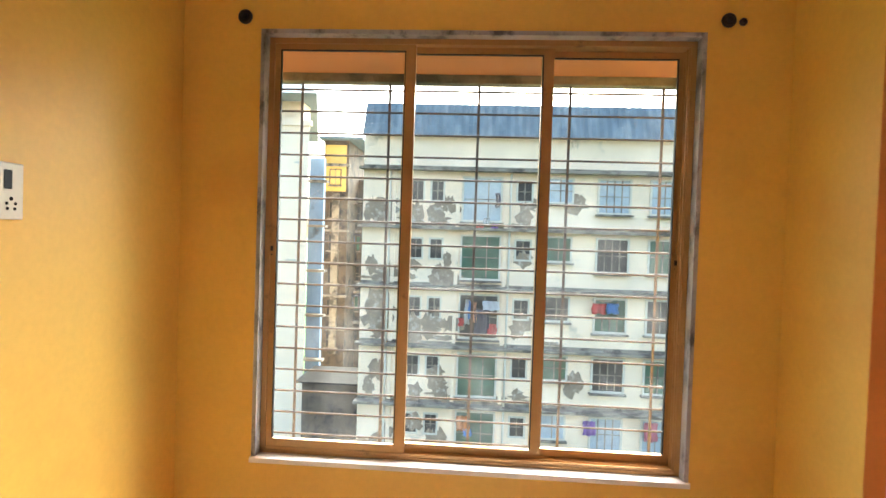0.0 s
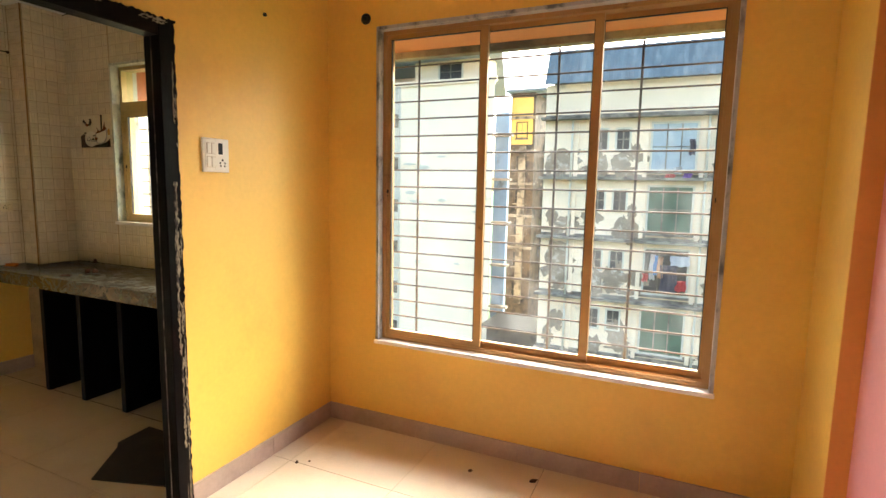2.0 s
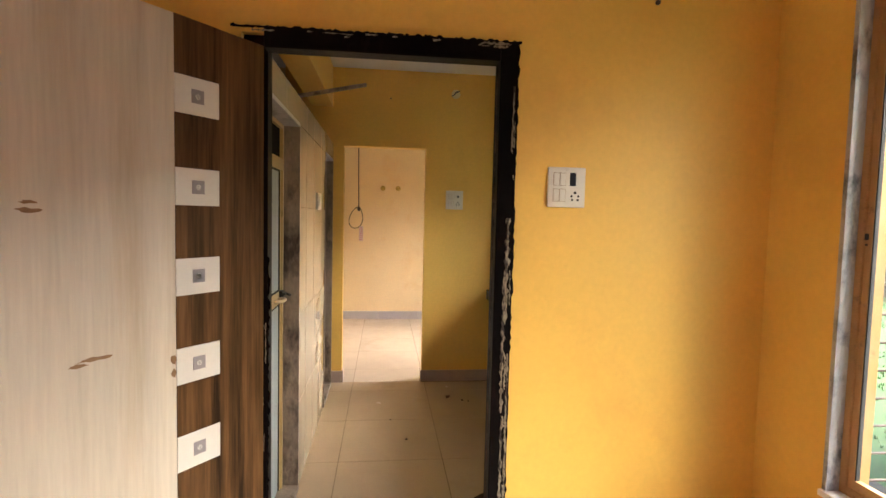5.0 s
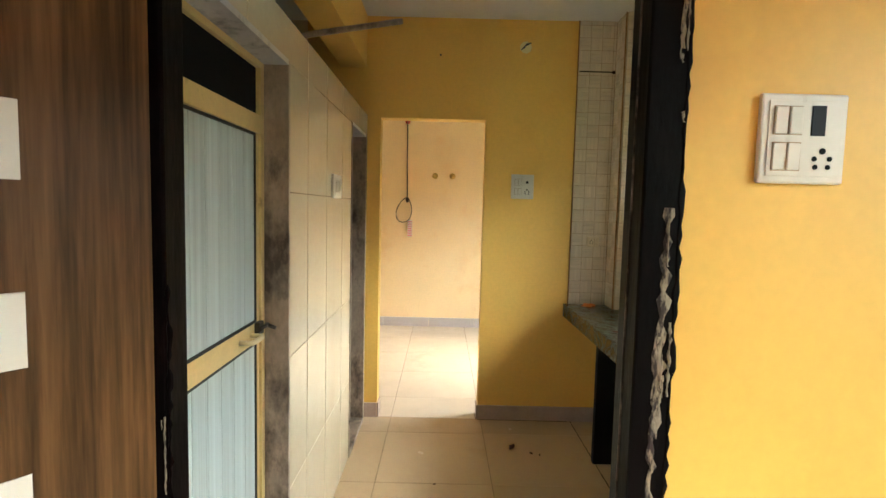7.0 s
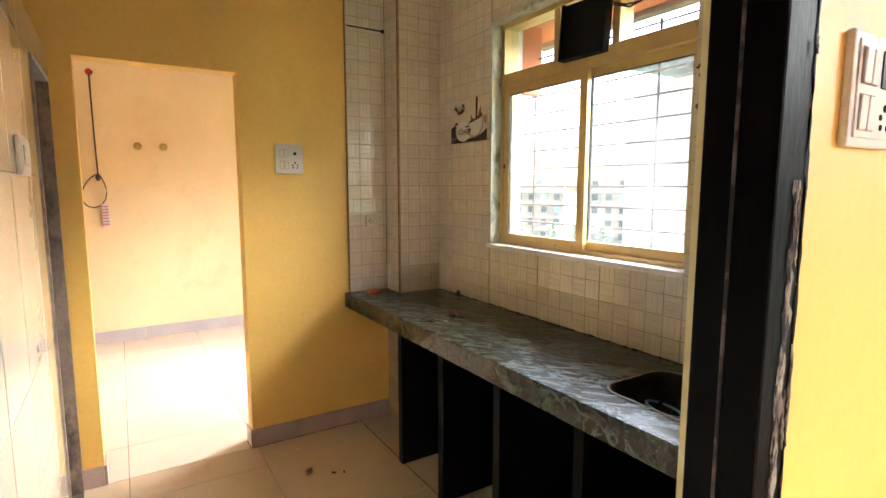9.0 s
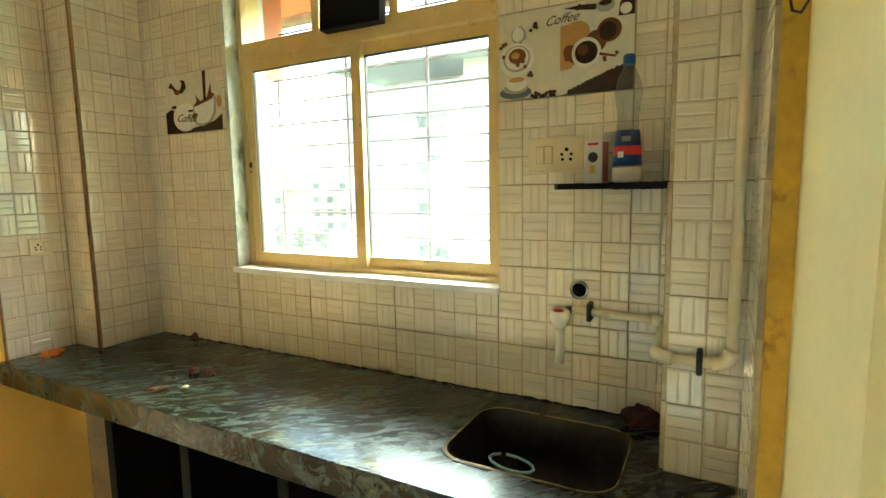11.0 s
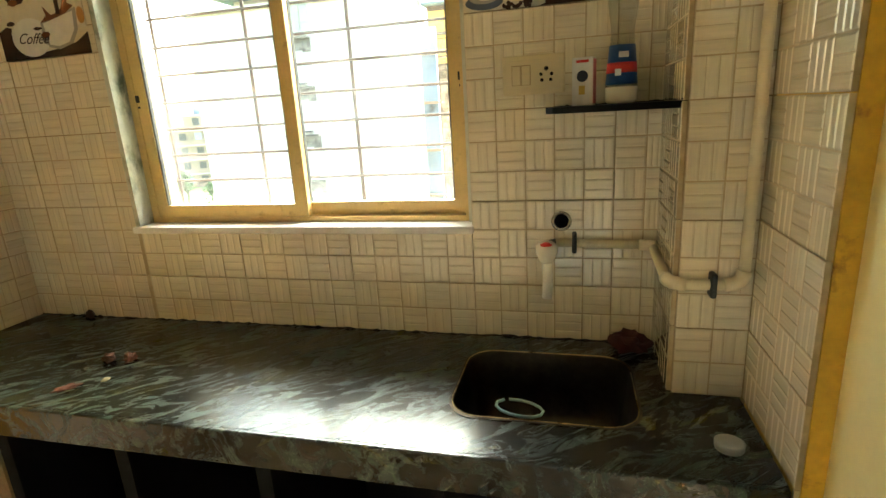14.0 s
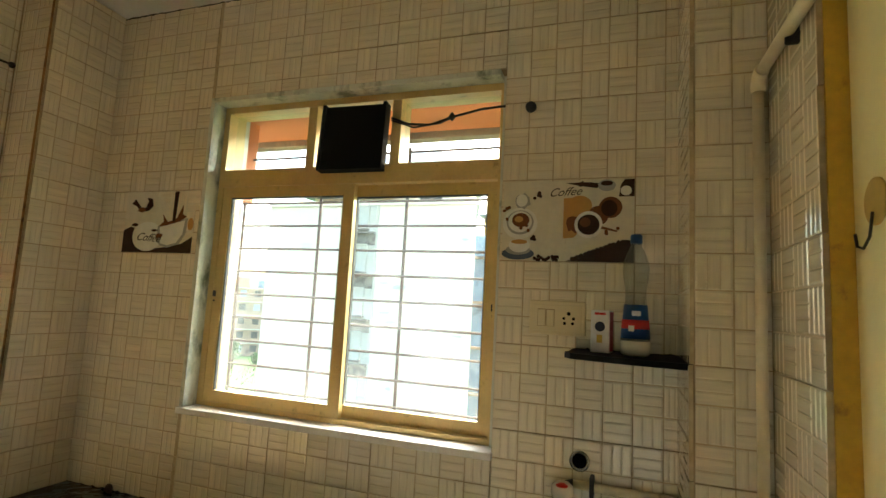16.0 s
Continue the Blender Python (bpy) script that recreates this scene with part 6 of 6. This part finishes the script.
tile_face(kn, 0, (0, KY, 0), KX0, KX1, CZ, KZ0, US)
tile_face(kn, 0, (0, KY, 0), KX0, KX1, KZ1, KCEIL, US)
tile_face(c1, 0, (0, 2.352, 0), -1.497, -1.352, CZ, KCEIL, -1.497)
tile_face(c1, -90, (-1.497, 0, 0), -(KY - 0.010), -2.352, CZ, KCEIL, -KY)
tile_face(tb, -90, (-1.343, 0, 0), -2.343, -2.052, CZ, KCEIL, -2.343)
tile_face(tb, -90, (-1.343, 0, 0), -2.06, -2.052, 0.0, CZ, -2.343)
tile_face(c2, 90, (-3.642, 0, 0), 2.330, KY - 0.010, CZ, KCEIL, KY - 0.376)
tile_face(c2, 0, (0, 2.330, 0), FX + 0.013, -3.642, CZ, KCEIL, -3.642 - 0.376)
tile_face(tf, 90, (FX + 0.004, 0, 0), 2.077, 2.320, CZ, KCEIL, 2.077)

# rusty grout on the tiled corners, grime along the joints
for x, y, host, z0, z1 in ((-3.640, 2.321, c2, CZ, KCEIL), (FX + 0.007, 2.074, tf, CZ, KCEIL), (-3.640, KY - 0.004, kn, CZ, KCEIL)):
    part("corner_grout", tube(bmesh.new(), [(x, y, z0 + (z1 - z0) * k / 30) for k in range(31)], 0.004, 8), M["corner_grout"], host, "rusty brown grout line on the corner")
# proud dark bar and end knob draw the shadow of a tile joint
part("open_joint", bx(FX + 0.006, FX + 0.020, 2.085, 2.318, 2.362, 2.369), M["grime"], tf, "raised dark bar painting a shadowed joint across the tiles")
part("open_joint_end", lathe(bmesh.new(), [(0.012, 0), (0.010, 0.008), (0.003, 0.010)], (FX + 0.013, 2.31, 2.365), 10, "x"), M["grime"], tf)
for at, turn_xyz, length, width, seed in (((-3.64, KY - 0.0105, CZ + 0.001), (0, 90, 0), 2.13, 0.010, 21), ((-3.64, KY - 0.0105, KCEIL - 0.004), (0, 90, 0), 2.13, 0.009, 22)):
    g = part("joint_grime", ragged(length, width, seed, 150), M["grime"], kn, "black grime along the joint")
    g.matrix_world = pose(*at) @ Matrix(((0, 0, 1, 0), (-1, 0, 0, 0), (0, 1, 0, 0), (0, 0, 0, 1)))

for x0, z, length, width, seed in ((-1.765, 1.463, 0.26, 0.006, 51), (-1.66, 1.447, 0.16, 0.006, 52)):
    g = part("soot", ragged(length, width, seed, 40), M["grime"], kn, "black soot along the shelf joint")
    g.matrix_world = pose(x0, KY - 0.0118, z) @ Matrix(((0, 0, 1, 0), (-1, 0, 0, 0), (0, 1, 0, 0), (0, 0, 0, 1)))

# large bathroom wall tiles
bw = bpy.data.objects["wall_kitchen_south"]
for (a, b, c, d) in ((B2X1, BX0, 0.0, BTOP), (FX + 0.013, B2X0, 0.0, BTOP), (FX + 0.013, -1.32, BTOP, 2.05), (-1.33, -1.32, 0, BTOP)):
    xs = [a] + [x for x in (-3.45, -2.97, -2.62, -2.30, -1.70) if a < x < b] + [b]
    zs = [c] + [z for z in (0.46, 0.93, 1.49) if c < z < d] + [d]
    for x0, x1 in zip(xs, xs[1:]):
        for z0, z1 in zip(zs, zs[1:]):
            key = ("bath", round(x1 - x0, 3), round(z1 - z0, 3))
            if key not in tile_cache:
                tile_cache[key] = mesh_of("wall_tile", bx(0.004, x1 - x0 - 0.004, 0, 0.009, 0.0012, z1 - z0 - 0.0012, 0.001), M["bath_tile"])
            ob = new("wall_tile", tile_cache[key])
            ob.parent = bw
            ob.location = (x0, BY, z0)

# floor tiles
fl = bpy.data.objects["floor"]


def floor_area(x0, x1, y0, y1, mat="floor"):
    P = 0.62
    i0, j0 = math.floor((x0 + 1.10) / P), math.floor((y0 - 2.125) / P)
    for i in range(i0, i0 + int((x1 - x0) / P) + 3):
        for j in range(j0, j0 + int((y1 - y0) / P) + 3):
            a, b = max(x0, -1.10 + i * P), min(x1, -1.10 + (i + 1) * P)
            c, d = max(y0, 2.125 + j * P), min(y1, 2.125 + (j + 1) * P)
            if b - a < 0.01 or d - c < 0.01:
                continue
            key = (mat, round(b - a, 3), round(d - c, 3))
            if key not in tile_cache:
                tile_cache[key] = mesh_of("floor_tile", bx(0.0013, b - a - 0.0013, 0.0013, d - c - 0.0013, -0.008, 0.0, 0.0006), M[mat])
            ob = new("floor_tile", tile_cache[key])
            ob.parent = fl
            ob.location = (a, c, 0)


floor_area(LX, 1.285, -2.7, WY)
floor_area(FX, LX, BY, KY, "floor_kitchen")
floor_area(FRX, FX, -0.6, 3.3)

# dirt gathered along the skirting and in one wide joint of the kitchen floor
M["floor_dirt"] = material("brown_floor_dirt", (0.085, 0.045, 0.02), 0.9, vary=0.4, scale=25)
for x, y, along, length, width, seed in ((FX + 0.014, OY1, "y", 0.62, 0.016, 41), (FX + 0.01, 2.125, "x", 1.75, 0.009, 42), (FX - 0.10, OY1 - 0.013, "x", 0.12, 0.012, 43)):
    d = part("floor_dirt", ragged(length, width, seed, int(length * 90)), M["floor_dirt"], fl, "brown dirt along the joint")
    turn_m = Matrix(((0, 1, 0, 0), (0, 0, 1, 0), (1, 0, 0, 0), (0, 0, 0, 1))) if along == "y" else Matrix(((0, 0, 1, 0), (0, 1, 0, 0), (1, 0, 0, 0), (0, 0, 0, 1)))
    d.matrix_world = pose(x, y, 0.0004) @ turn_m
